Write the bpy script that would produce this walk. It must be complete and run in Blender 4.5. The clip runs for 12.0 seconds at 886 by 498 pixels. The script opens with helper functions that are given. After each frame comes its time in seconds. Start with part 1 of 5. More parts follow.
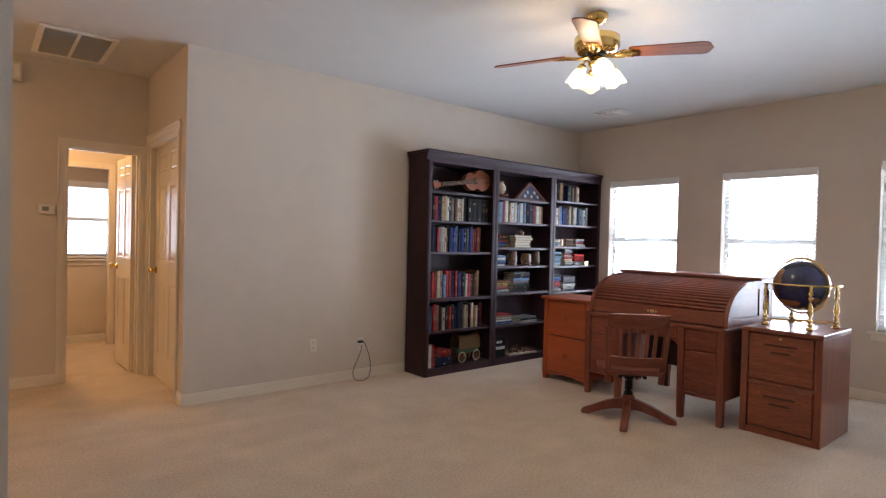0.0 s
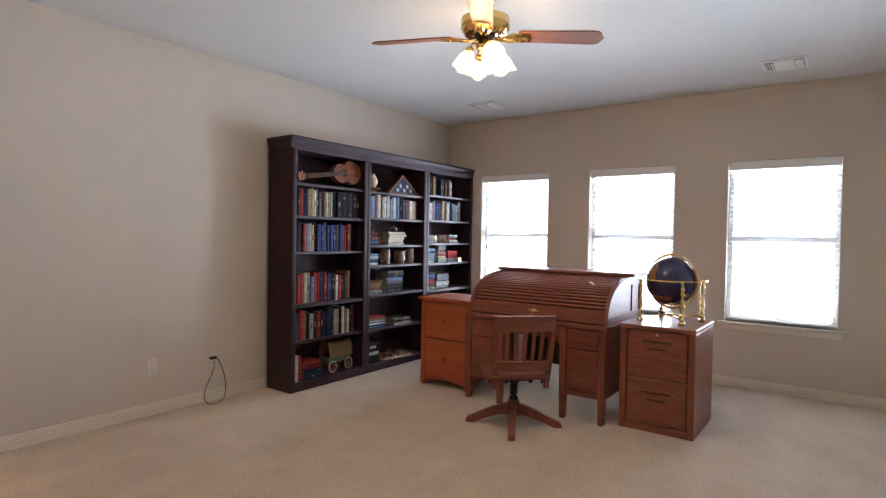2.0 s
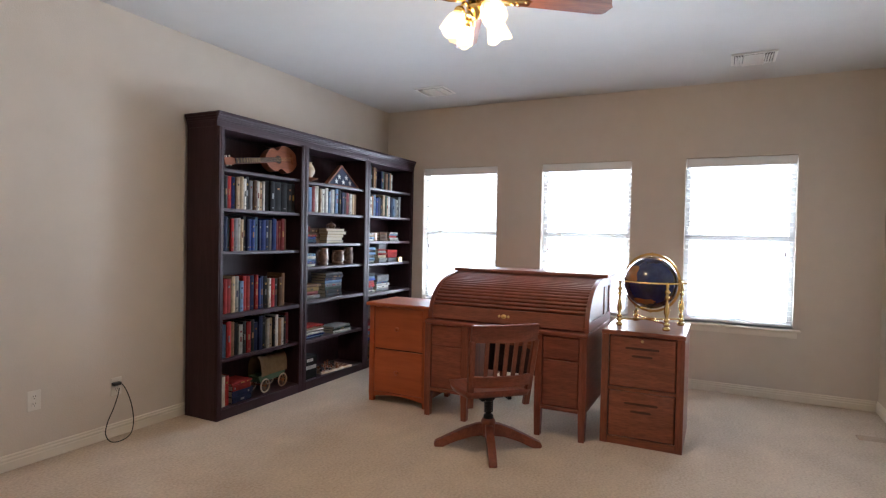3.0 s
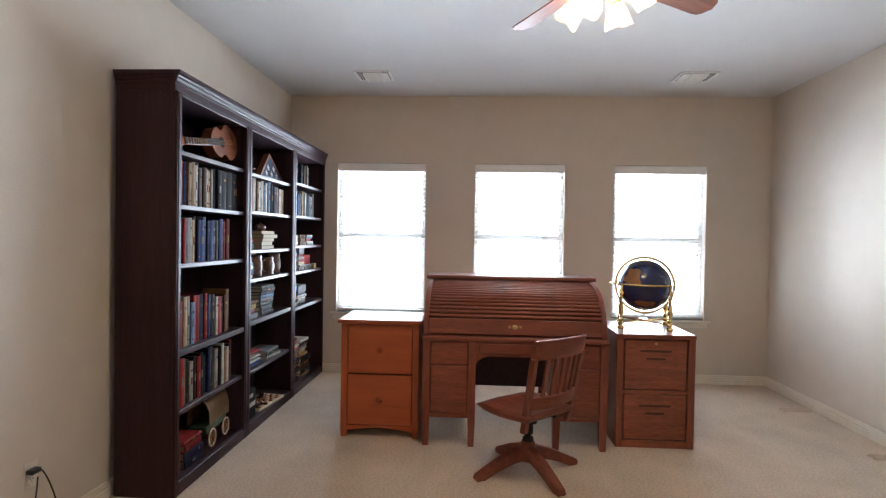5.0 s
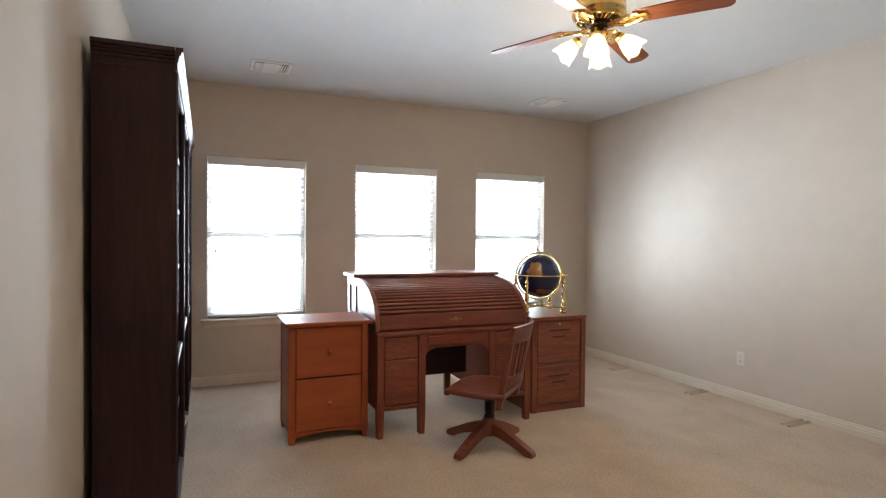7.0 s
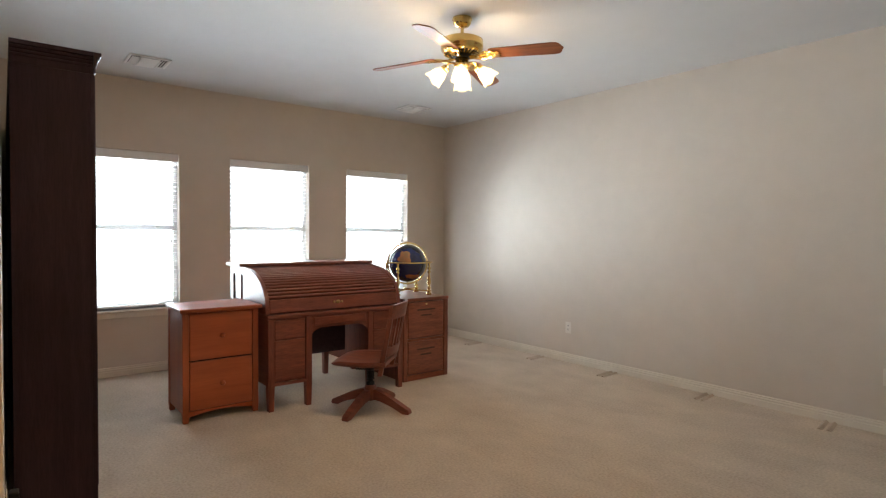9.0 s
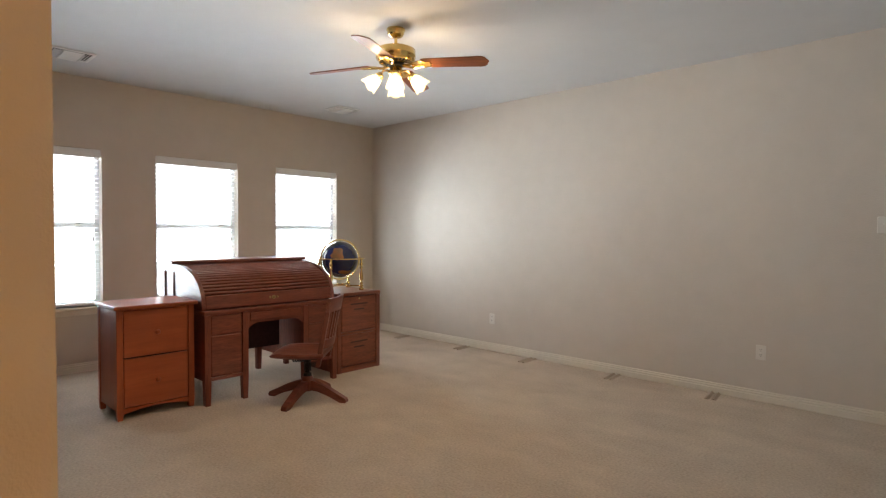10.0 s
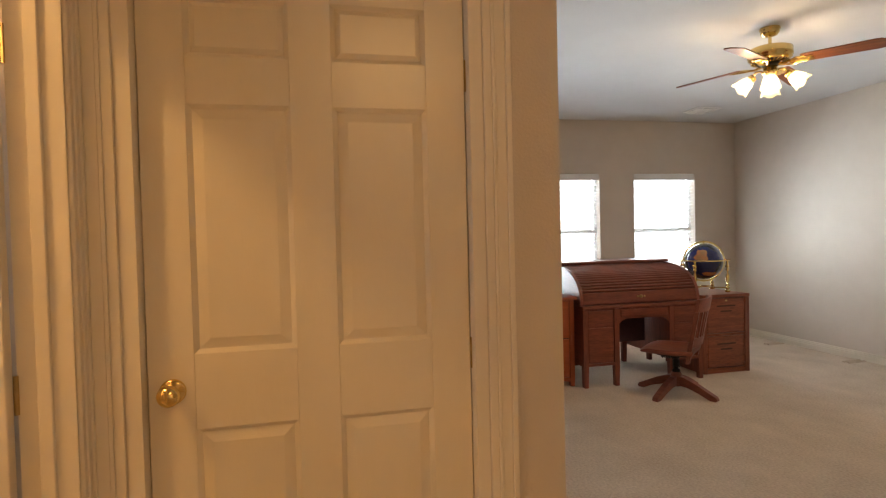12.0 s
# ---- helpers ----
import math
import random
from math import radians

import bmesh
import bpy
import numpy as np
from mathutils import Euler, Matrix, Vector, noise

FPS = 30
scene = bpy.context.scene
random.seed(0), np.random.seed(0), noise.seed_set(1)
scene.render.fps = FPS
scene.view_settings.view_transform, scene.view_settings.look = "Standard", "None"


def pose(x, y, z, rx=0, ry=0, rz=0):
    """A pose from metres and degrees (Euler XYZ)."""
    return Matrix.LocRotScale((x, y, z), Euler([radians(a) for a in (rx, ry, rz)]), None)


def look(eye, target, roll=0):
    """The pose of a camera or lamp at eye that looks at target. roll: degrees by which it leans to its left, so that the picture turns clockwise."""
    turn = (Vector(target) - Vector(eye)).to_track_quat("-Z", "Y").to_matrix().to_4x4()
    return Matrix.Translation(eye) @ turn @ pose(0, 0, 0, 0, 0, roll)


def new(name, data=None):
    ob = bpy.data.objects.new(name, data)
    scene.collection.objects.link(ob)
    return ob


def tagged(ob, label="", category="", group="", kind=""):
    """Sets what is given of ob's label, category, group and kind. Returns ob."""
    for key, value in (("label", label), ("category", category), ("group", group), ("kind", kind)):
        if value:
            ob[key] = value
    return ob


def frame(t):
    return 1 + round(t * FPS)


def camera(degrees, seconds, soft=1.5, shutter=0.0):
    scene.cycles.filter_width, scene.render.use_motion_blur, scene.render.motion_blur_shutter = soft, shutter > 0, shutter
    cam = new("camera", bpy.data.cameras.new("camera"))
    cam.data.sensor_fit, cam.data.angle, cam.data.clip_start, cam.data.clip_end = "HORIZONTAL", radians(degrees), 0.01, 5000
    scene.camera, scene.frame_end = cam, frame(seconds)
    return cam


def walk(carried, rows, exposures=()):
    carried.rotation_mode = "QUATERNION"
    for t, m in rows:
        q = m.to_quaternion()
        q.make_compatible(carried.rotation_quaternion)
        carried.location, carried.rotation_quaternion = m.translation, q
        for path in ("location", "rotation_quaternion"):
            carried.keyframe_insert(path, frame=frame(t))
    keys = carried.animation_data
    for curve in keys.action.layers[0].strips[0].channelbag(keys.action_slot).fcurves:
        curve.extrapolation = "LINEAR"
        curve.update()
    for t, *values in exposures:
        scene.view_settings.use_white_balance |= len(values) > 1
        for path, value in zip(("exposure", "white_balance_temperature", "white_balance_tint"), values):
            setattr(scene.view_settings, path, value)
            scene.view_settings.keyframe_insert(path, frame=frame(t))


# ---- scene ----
cam = camera(76.9, 12.0, soft=1.25)
PATH = [
    (0, (0.429, 0.636, 1.304), (1.704, 2.176, 1.273), 1.4),
    (0.5, (0.401, 0.665, 1.319), (1.79, 2.104, 1.285), 1.4),
    (1, (0.392, 0.699, 1.332), (1.867, 2.05, 1.296), 1.2),
    (1.5, (0.46, 0.806, 1.339), (2.007, 2.073, 1.298), 1.0),
    (2, (0.648, 1.023, 1.347), (2.264, 2.2, 1.3), 1.0),
    (2.5, (0.773, 1.307, 1.35), (2.475, 2.356, 1.303), 1.0),
    (3, (0.886, 1.666, 1.336), (2.679, 2.551, 1.288), 1.2),
    (5, (0.942, 3.269, 1.345), (2.938, 3.386, 1.308), 1.0),
    (5.5, (0.958, 3.676, 1.326), (2.955, 3.565, 1.291), 0.9),
    (6, (0.978, 4.063, 1.34), (2.95, 3.727, 1.309), 0.9),
    (6.5, (0.991, 4.409, 1.348), (2.902, 3.821, 1.317), 0.7),
    (8.5, (0.677, 5.021, 1.343), (2.325, 3.888, 1.289), 0.4),
    (9, (0.556, 5.119, 1.32), (2.125, 3.88, 1.268), 0.4),
    (9.5, (0.448, 5.222, 1.309), (1.925, 3.875, 1.253), 0.3),
    (10, (0.409, 5.367, 1.307), (1.789, 3.92, 1.251), 0.3),
    (10.5, (0.406, 5.486, 1.327), (1.752, 4.008, 1.27), 0.2),
    (11, (0.331, 5.581, 1.332), (1.834, 4.263, 1.267), -0.5),
    (11.5, (0.192, 5.727, 1.347), (1.958, 4.791, 1.283), -0.7),
    (12, (0.09, 5.815, 1.362), (2.042, 5.382, 1.314), -1.4),
]
EXPOSURES = [(0.0, 0.27, 5800, 14), (3.0, 0.40, 5800, 12), (5.5, 0.46, 5850, 10), (8.5, 0.27, 6100, 8), (10.0, 0.24, 6200, 9), (12.0, 0.16, 6400, 10)]
walk(cam, [(t, look(eye, target, roll)) for t, eye, target, roll in PATH], EXPOSURES)

# ---- world and light ----
world = bpy.data.worlds.new("world")
scene.world = world
world.use_nodes = True
wn, wl = world.node_tree.nodes, world.node_tree.links
sky = wn.new("ShaderNodeTexSky")
sky.sky_type, sky.sun_disc = "NISHITA", False
sky.sun_elevation, sky.sun_rotation = radians(48), radians(250)
wl.new(sky.outputs[0], wn["Background"].inputs[0])
wn["Background"].inputs[1].default_value = 0.1

sun = new("sun", bpy.data.lights.new("sun", "SUN"))
sun.data.energy, sun.data.angle, sun.data.color = 0.8, radians(12), (1, 0.96, 0.9)
sun.matrix_world = look((-4, 1, 8), (0, 0, 0))

WINDOWS = ((1.085, 1.95), (2.42, 3.287), (3.768, 4.642))   # y ranges
SILL, HEAD = 0.605, 2.08
CEIL = 2.735


def sky_panel(name, place, target, w, h, watts, colour):
    lamp = new(name, bpy.data.lights.new(name, "AREA"))
    lamp.data.shape, lamp.data.size, lamp.data.size_y = "RECTANGLE", w, h
    lamp.data.energy, lamp.data.color = watts, colour
    lamp.matrix_world = look(place, target)
    return lamp


for y0, y1 in WINDOWS:
    sky_panel("window_daylight", (7.00, (y0 + y1) / 2, 1.62), (5.00, (y0 + y1) / 2, 0.92),
              y1 - y0 + 0.35, 1.75, 178, (0.86, 0.94, 1.0))
    sky_panel("ground_daylight", (7.05, (y0 + y1) / 2, 0.30), (5.55, (y0 + y1) / 2, 1.50),
              y1 - y0 + 0.35, 1.0, 138, (0.88, 0.96, 0.98))
sky_panel("window_daylight", (1.25, 8.62, 1.44), (1.25, 0, 1.44), 0.95, 1.15, 26, (0.88, 0.95, 1.0))

# ---- materials ----
def mat(name, colour, rough=0.6, metal=0.0, second=None, grain=None, scale=30.0, bump=0.0, bump_scale=200.0, big=2.0,
        vary=0.0, coat=0.0, gloss=0.5, emit=None, stretch=(1, 1, 1), wide_part=1.0):
    """A node material: base colour mixed with a second one by noise at two scales, with fine relief."""
    m = bpy.data.materials.new(name)
    m.use_nodes = True
    n, l = m.node_tree.nodes, m.node_tree.links
    b = n["Principled BSDF"]
    b.inputs["Roughness"].default_value, b.inputs["Metallic"].default_value = rough, metal
    b.inputs["Coat Weight"].default_value, b.inputs["Specular IOR Level"].default_value = coat, gloss
    b.inputs["Base Color"].default_value = (*colour, 1)
    co = n.new("ShaderNodeTexCoord")
    mp = n.new("ShaderNodeMapping")
    mp.inputs["Scale"].default_value = stretch
    l.new(co.outputs["Object"], mp.inputs["Vector"])
    if second:
        fine, wide = n.new("ShaderNodeTexNoise"), n.new("ShaderNodeTexNoise")
        fine.inputs["Scale"].default_value, fine.inputs["Detail"].default_value = scale, 6
        wide.inputs["Scale"].default_value, wide.inputs["Detail"].default_value = big, 3
        l.new(mp.outputs[0], fine.inputs["Vector"])
        l.new(co.outputs["Object"], wide.inputs["Vector"])
        add = n.new("ShaderNodeMath")
        add.operation = "ADD"
        l.new(fine.outputs[0], add.inputs[0])
        soft = n.new("ShaderNodeMapRange")
        soft.inputs["To Min"].default_value, soft.inputs["To Max"].default_value = 0.5 - 0.5 * wide_part, 0.5 + 0.5 * wide_part
        l.new(wide.outputs[0], soft.inputs["Value"])
        l.new(soft.outputs[0], add.inputs[1])
        ramp = n.new("ShaderNodeMapRange")
        ramp.inputs["From Min"].default_value, ramp.inputs["From Max"].default_value = 0.72, 1.28
        l.new(add.outputs[0], ramp.inputs["Value"])
        mix = n.new("ShaderNodeMix")
        mix.data_type = "RGBA"
        mix.inputs[6].default_value, mix.inputs[7].default_value = (*colour, 1), (*second, 1)
        l.new(ramp.outputs[0], mix.inputs[0])
        out = mix.outputs[2]
        if vary:
            info = n.new("ShaderNodeObjectInfo")
            hsv = n.new("ShaderNodeHueSaturation")
            r2 = n.new("ShaderNodeMapRange")
            r2.inputs["To Min"].default_value, r2.inputs["To Max"].default_value = 1 - vary, 1 + vary
            l.new(info.outputs["Random"], r2.inputs["Value"])
            l.new(r2.outputs[0], hsv.inputs["Value"])
            l.new(out, hsv.inputs["Color"])
            out = hsv.outputs[0]
        l.new(out, b.inputs["Base Color"])
    if bump:
        nb = n.new("ShaderNodeTexNoise")
        nb.inputs["Scale"].default_value, nb.inputs["Detail"].default_value = bump_scale, 4
        l.new(mp.outputs[0], nb.inputs["Vector"])
        bp = n.new("ShaderNodeBump")
        bp.inputs["Strength"].default_value, bp.inputs["Distance"].default_value = bump, 0.004
        l.new(nb.outputs[0], bp.inputs["Height"])
        l.new(bp.outputs[0], b.inputs["Normal"])
    if emit:
        b.inputs["Emission Color"].default_value = (*emit[0], 1)
        b.inputs["Emission Strength"].default_value = emit[1]
    return m


def wood(name, dark, light, along, rough=0.4, coat=0.15, rings=9.0, contrast=1.0, pore=0.42, gloss=0.5):
    """Wood with grain drawn out along an axis (0, 1 or 2), pores and slow changes of tone."""
    m = bpy.data.materials.new(name)
    m.use_nodes = True
    n, l = m.node_tree.nodes, m.node_tree.links
    b = n["Principled BSDF"]
    b.inputs["Roughness"].default_value, b.inputs["Coat Weight"].default_value = rough, coat
    b.inputs["Coat Roughness"].default_value, b.inputs["Specular IOR Level"].default_value = 0.25, gloss
    co, mp = n.new("ShaderNodeTexCoord"), n.new("ShaderNodeMapping")
    sc = [1.0, 1.0, 1.0]
    sc[along] = 0.09
    mp.inputs["Scale"].default_value = sc
    l.new(co.outputs["Object"], mp.inputs["Vector"])
    grain, pores, wide = (n.new("ShaderNodeTexNoise") for _ in range(3))
    for node, s, d in ((grain, rings * 4, 5), (pores, rings * 26, 3), (wide, 1.6, 2)):
        node.inputs["Scale"].default_value, node.inputs["Detail"].default_value = s, d
    grain.inputs["Distortion"].default_value = 0.6
    l.new(mp.outputs[0], grain.inputs["Vector"])
    l.new(mp.outputs[0], pores.inputs["Vector"])
    l.new(co.outputs["Object"], wide.inputs["Vector"])
    ramp = n.new("ShaderNodeValToRGB")
    ramp.color_ramp.elements[0].position, ramp.color_ramp.elements[1].position = 0.5 - 0.2 * contrast, 0.5 + 0.2 / contrast
    ramp.color_ramp.elements[0].color, ramp.color_ramp.elements[1].color = (*dark, 1), (*light, 1)
    l.new(grain.outputs[0], ramp.inputs[0])
    mul = n.new("ShaderNodeMix")
    mul.data_type, mul.blend_type = "RGBA", "MULTIPLY"
    mul.inputs[0].default_value = pore
    l.new(ramp.outputs[0], mul.inputs[6])
    pr = n.new("ShaderNodeMapRange")
    pr.inputs["From Min"].default_value, pr.inputs["From Max"].default_value = 0.35, 0.55
    pr.inputs["To Min"].default_value = 0.35
    l.new(pores.outputs[0], pr.inputs["Value"])
    l.new(pr.outputs[0], mul.inputs[7])
    hsv = n.new("ShaderNodeHueSaturation")
    tone = n.new("ShaderNodeMapRange")
    tone.inputs["From Min"].default_value, tone.inputs["From Max"].default_value = 0.3, 0.7
    tone.inputs["To Min"].default_value, tone.inputs["To Max"].default_value = 0.85, 1.12
    l.new(wide.outputs[0], tone.inputs["Value"])
    l.new(tone.outputs[0], hsv.inputs["Value"])
    l.new(mul.outputs[2], hsv.inputs["Color"])
    l.new(hsv.outputs[0], b.inputs["Base Color"])
    bp = n.new("ShaderNodeBump")
    bp.inputs["Strength"].default_value, bp.inputs["Distance"].default_value = 0.25, 0.0015
    l.new(pores.outputs[0], bp.inputs["Height"])
    l.new(bp.outputs[0], b.inputs["Normal"])
    return m


WALL = mat("wall_paint", (0.618, 0.550, 0.472), 0.75, second=(0.582, 0.517, 0.443), scale=6, big=0.8, bump=0.35, bump_scale=130)
CEILM = mat("ceiling_paint", (0.660, 0.652, 0.640), 0.85, second=(0.632, 0.624, 0.612), scale=5, big=0.7, bump=0.4, bump_scale=110)
TRIM = mat("trim_paint", (0.74, 0.68, 0.58), 0.35, second=(0.70, 0.64, 0.54), scale=9, big=1.5, bump=0.06, bump_scale=60)
DOORM = mat("door_paint", (0.72, 0.65, 0.53), 0.3, second=(0.69, 0.62, 0.50), scale=12, big=1.4, bump=0.12, bump_scale=90,
            stretch=(1, 8, 0.3))
CARPET = mat("carpet", (0.465, 0.372, 0.282), 0.95, second=(0.695, 0.588, 0.470), scale=70, big=3.5, bump=1.0, bump_scale=260, wide_part=0.42)
cn, cl = CARPET.node_tree.nodes, CARPET.node_tree.links
# slow tracks of trodden and brushed pile
cc, cm, cw, cr, chs = (cn.new("ShaderNode" + k) for k in ("TexCoord", "Mapping", "TexNoise", "MapRange", "HueSaturation"))
cm.inputs["Scale"].default_value, cm.inputs["Rotation"].default_value = (1.0, 2.1, 1.0), (0, 0, radians(32))
cw.inputs["Scale"].default_value, cw.inputs["Detail"].default_value, cw.inputs["Distortion"].default_value = 1.5, 5, 0.9
cr.inputs["From Min"].default_value, cr.inputs["From Max"].default_value = 0.34, 0.66
cr.inputs["To Min"].default_value, cr.inputs["To Max"].default_value = 0.93, 1.03
cbase = cn["Principled BSDF"].inputs["Base Color"]
csource = cbase.links[0].from_socket
cl.new(cc.outputs["Object"], cm.inputs[0]); cl.new(cm.outputs[0], cw.inputs["Vector"]); cl.new(cw.outputs[0], cr.inputs["Value"])
cl.new(cr.outputs[0], chs.inputs["Value"]); cl.new(csource, chs.inputs["Color"]); cl.new(chs.outputs[0], cbase)
DENT = mat("carpet_pressed", (0.44, 0.35, 0.27), 0.95, second=(0.56, 0.46, 0.36), scale=120, big=8, bump=0.6, bump_scale=300)
WHITE = mat("white_plastic", (0.71, 0.67, 0.60), 0.4, second=(0.67, 0.63, 0.56), scale=20)
BLIND = mat("blind_slat", (0.80, 0.80, 0.79), 0.45, second=(0.77, 0.77, 0.76), scale=15)
VINYL = mat("window_vinyl", (0.78, 0.78, 0.77), 0.4, second=(0.74, 0.74, 0.73), scale=15)
METALW = mat("painted_metal", (0.83, 0.81, 0.77), 0.45, second=(0.78, 0.76, 0.72), scale=25)
FILTER = mat("filter_cloth", (0.10, 0.09, 0.085), 0.9, second=(0.16, 0.145, 0.13), scale=60, big=4, bump=0.3)
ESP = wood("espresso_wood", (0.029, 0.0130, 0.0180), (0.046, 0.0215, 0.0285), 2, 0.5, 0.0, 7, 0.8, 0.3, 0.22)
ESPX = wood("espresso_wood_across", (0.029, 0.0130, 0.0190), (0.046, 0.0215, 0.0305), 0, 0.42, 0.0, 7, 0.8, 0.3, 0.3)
OAKY = wood("red_oak_across", (0.160, 0.038, 0.021), (0.245, 0.066, 0.036), 1, 0.44, 0.08, 7, 1.05, 0.45)
OAKZ = wood("red_oak_upright", (0.160, 0.038, 0.021), (0.245, 0.066, 0.036), 2, 0.44, 0.08, 7, 1.05, 0.45)
OAKX = wood("red_oak_deep", (0.160, 0.038, 0.021), (0.245, 0.066, 0.036), 0, 0.44, 0.08, 7, 1.05, 0.45)
FILEY = wood("file_oak_across", (0.175, 0.045, 0.023), (0.29, 0.084, 0.042), 1, 0.32, 0.3, 8, 1.1, 0.5)
FILEZ = wood("file_oak_upright", (0.155, 0.040, 0.021), (0.26, 0.073, 0.037), 2, 0.32, 0.3, 8, 1.1, 0.5)
# darkened oak: paints the recess shade of finger pulls, also colours cord tassels
PULL = wood("dark_oak_and_recess_shade", (0.055, 0.015, 0.009), (0.085, 0.025, 0.014), 1, 0.6, 0.0, 9)
PINEY = wood("stained_pine_across", (0.36, 0.074, 0.018), (0.48, 0.110, 0.029), 1, 0.45, 0.08, 3, 0.55, 0.12)
PINEZ = wood("stained_pine_upright", (0.34, 0.070, 0.017), (0.45, 0.103, 0.027), 2, 0.45, 0.08, 3, 0.55, 0.12)
BLADE = wood("blade_wood", (0.15, 0.042, 0.012), (0.28, 0.088, 0.026), 0, 0.42, 0.0, 6, 1.0, 0.3, 0.3)
UKE = wood("ukulele_wood", (0.22, 0.072, 0.034), (0.30, 0.105, 0.052), 0, 0.4, 0.1, 5, 0.7, 0.3, 0.3)
BRASS = mat("brass", (0.80, 0.60, 0.24), 0.15, 1.0, second=(0.74, 0.53, 0.19), scale=14)
BRASSD = mat("aged_brass", (0.55, 0.40, 0.18), 0.28, 1.0, second=(0.42, 0.29, 0.12), scale=30)
IRON = mat("cast_iron", (0.018, 0.018, 0.02), 0.5, 0.7, second=(0.03, 0.028, 0.028), scale=40, bump=0.2)
BLACK = mat("black_rubber", (0.012, 0.012, 0.013), 0.5, second=(0.02, 0.02, 0.02), scale=30)
SLOT = mat("dark_gap", (0.02, 0.012, 0.01), 0.8, second=(0.03, 0.02, 0.015), scale=30)
SHADE = mat("lit_frosted_glass", (0.62, 0.50, 0.30), 0.35, emit=((1.0, 0.70, 0.30), 1.2))
sn, sl = SHADE.node_tree.nodes, SHADE.node_tree.links
smix, sclear = sn.new("ShaderNodeMixShader"), sn.new("ShaderNodeBsdfTransparent")
smix.inputs[0].default_value = 0.66
sl.new(sn["Principled BSDF"].outputs[0], smix.inputs[1]); sl.new(sclear.outputs[0], smix.inputs[2])
sl.new(smix.outputs[0], sn["Material Output"].inputs[0])
BULB = mat("lit_bulb", (0.9, 0.85, 0.75), 0.35, emit=((1.0, 0.78, 0.48), 16.0))
bn, bl = BULB.node_tree.nodes, BULB.node_tree.links
bmix, bclear = bn.new("ShaderNodeMixShader"), bn.new("ShaderNodeBsdfTransparent")
bmix.inputs[0].default_value = 0.75
bl.new(bn["Principled BSDF"].outputs[0], bmix.inputs[1]); bl.new(bclear.outputs[0], bmix.inputs[2])
bl.new(bmix.outputs[0], bn["Material Output"].inputs[0])
DOME = mat("lit_dome_glass", (0.9, 0.85, 0.75), 0.35, emit=((1.0, 0.555, 0.19), 100.0))
OCEAN = mat("lapis_stone", (0.010, 0.013, 0.065), 0.14, second=(0.016, 0.022, 0.095), scale=40, big=9, coat=0.6)
LAND = mat("inlaid_stone", (0.32, 0.11, 0.035), 0.2, second=(0.22, 0.11, 0.045), scale=18, big=9, coat=0.5)
PAPER = mat("book_pages", (0.44, 0.39, 0.30), 0.9, second=(0.36, 0.31, 0.23), scale=90, stretch=(8, 1, 1))
CANVAS = mat("wagon_canvas", (0.27, 0.17, 0.085), 0.9, second=(0.20, 0.125, 0.06), scale=40, bump=0.5)
GREENP = mat("green_paint", (0.05, 0.10, 0.05), 0.6, second=(0.04, 0.08, 0.045), scale=25)
CLAY = mat("stoneware", (0.07, 0.030, 0.020), 0.45, second=(0.21, 0.125, 0.075), scale=55, big=22, bump=0.5, bump_scale=120)
CLAYB = mat("brown_stoneware", (0.05, 0.022, 0.016), 0.45, second=(0.19, 0.12, 0.08), scale=65, big=26, bump=0.5, bump_scale=140)
CLAYW = mat("cream_ceramic", (0.62, 0.54, 0.42), 0.35, second=(0.42, 0.28, 0.17), scale=22, big=12)
NAVY = mat("navy_cloth", (0.018, 0.026, 0.055), 0.9, second=(0.025, 0.034, 0.07), scale=90, bump=0.3)
STARW = mat("white_stitching", (0.70, 0.70, 0.68), 0.8, second=(0.62, 0.62, 0.60), scale=60)
LCD = mat("thermostat_display", (0.20, 0.21, 0.18), 0.3, second=(0.22, 0.23, 0.20), scale=30)
GRASS = mat("lawn", (0.06, 0.09, 0.03), 0.95, second=(0.09, 0.11, 0.05), scale=3, big=0.2)
glass = bpy.data.materials.new("window_glass")
glass.use_nodes = True
gn, gl = glass.node_tree.nodes, glass.node_tree.links
gm, gt, gg, gf = gn.new("ShaderNodeMixShader"), gn.new("ShaderNodeBsdfTransparent"), gn.new("ShaderNodeBsdfGlossy"), gn.new("ShaderNodeFresnel")
gg.inputs["Roughness"].default_value = 0.02
gl.new(gf.outputs[0], gm.inputs[0]); gl.new(gt.outputs[0], gm.inputs[1]); gl.new(gg.outputs[0], gm.inputs[2])
gl.new(gm.outputs[0], gn["Material Output"].inputs[0])

BOOKC = {
    "w": ((0.40, 0.385, 0.345), "white"), "c": ((0.32, 0.24, 0.15), "cream"), "r": ((0.28, 0.024, 0.022), "red"),
    "d": ((0.13, 0.02, 0.02), "dark red"), "k": ((0.018, 0.018, 0.02), "black"), "g": ((0.03, 0.05, 0.035), "dark green"),
    "b": ((0.018, 0.035, 0.16), "blue"), "n": ((0.016, 0.022, 0.06), "navy"), "s": ((0.10, 0.16, 0.25), "pale blue"),
    "t": ((0.22, 0.12, 0.06), "tan"), "o": ((0.09, 0.045, 0.022), "brown"), "y": ((0.30, 0.19, 0.05), "mustard"),
    "e": ((0.16, 0.16, 0.165), "grey"), "m": ((0.08, 0.18, 0.10), "green"),
}
BOOKM = {k: mat("cover_" + v[1].replace(" ", "_"), v[0], 0.72, second=tuple(c * 0.55 for c in v[0]), scale=40, big=12, vary=0.4, gloss=0.1)
         for k, v in BOOKC.items()}

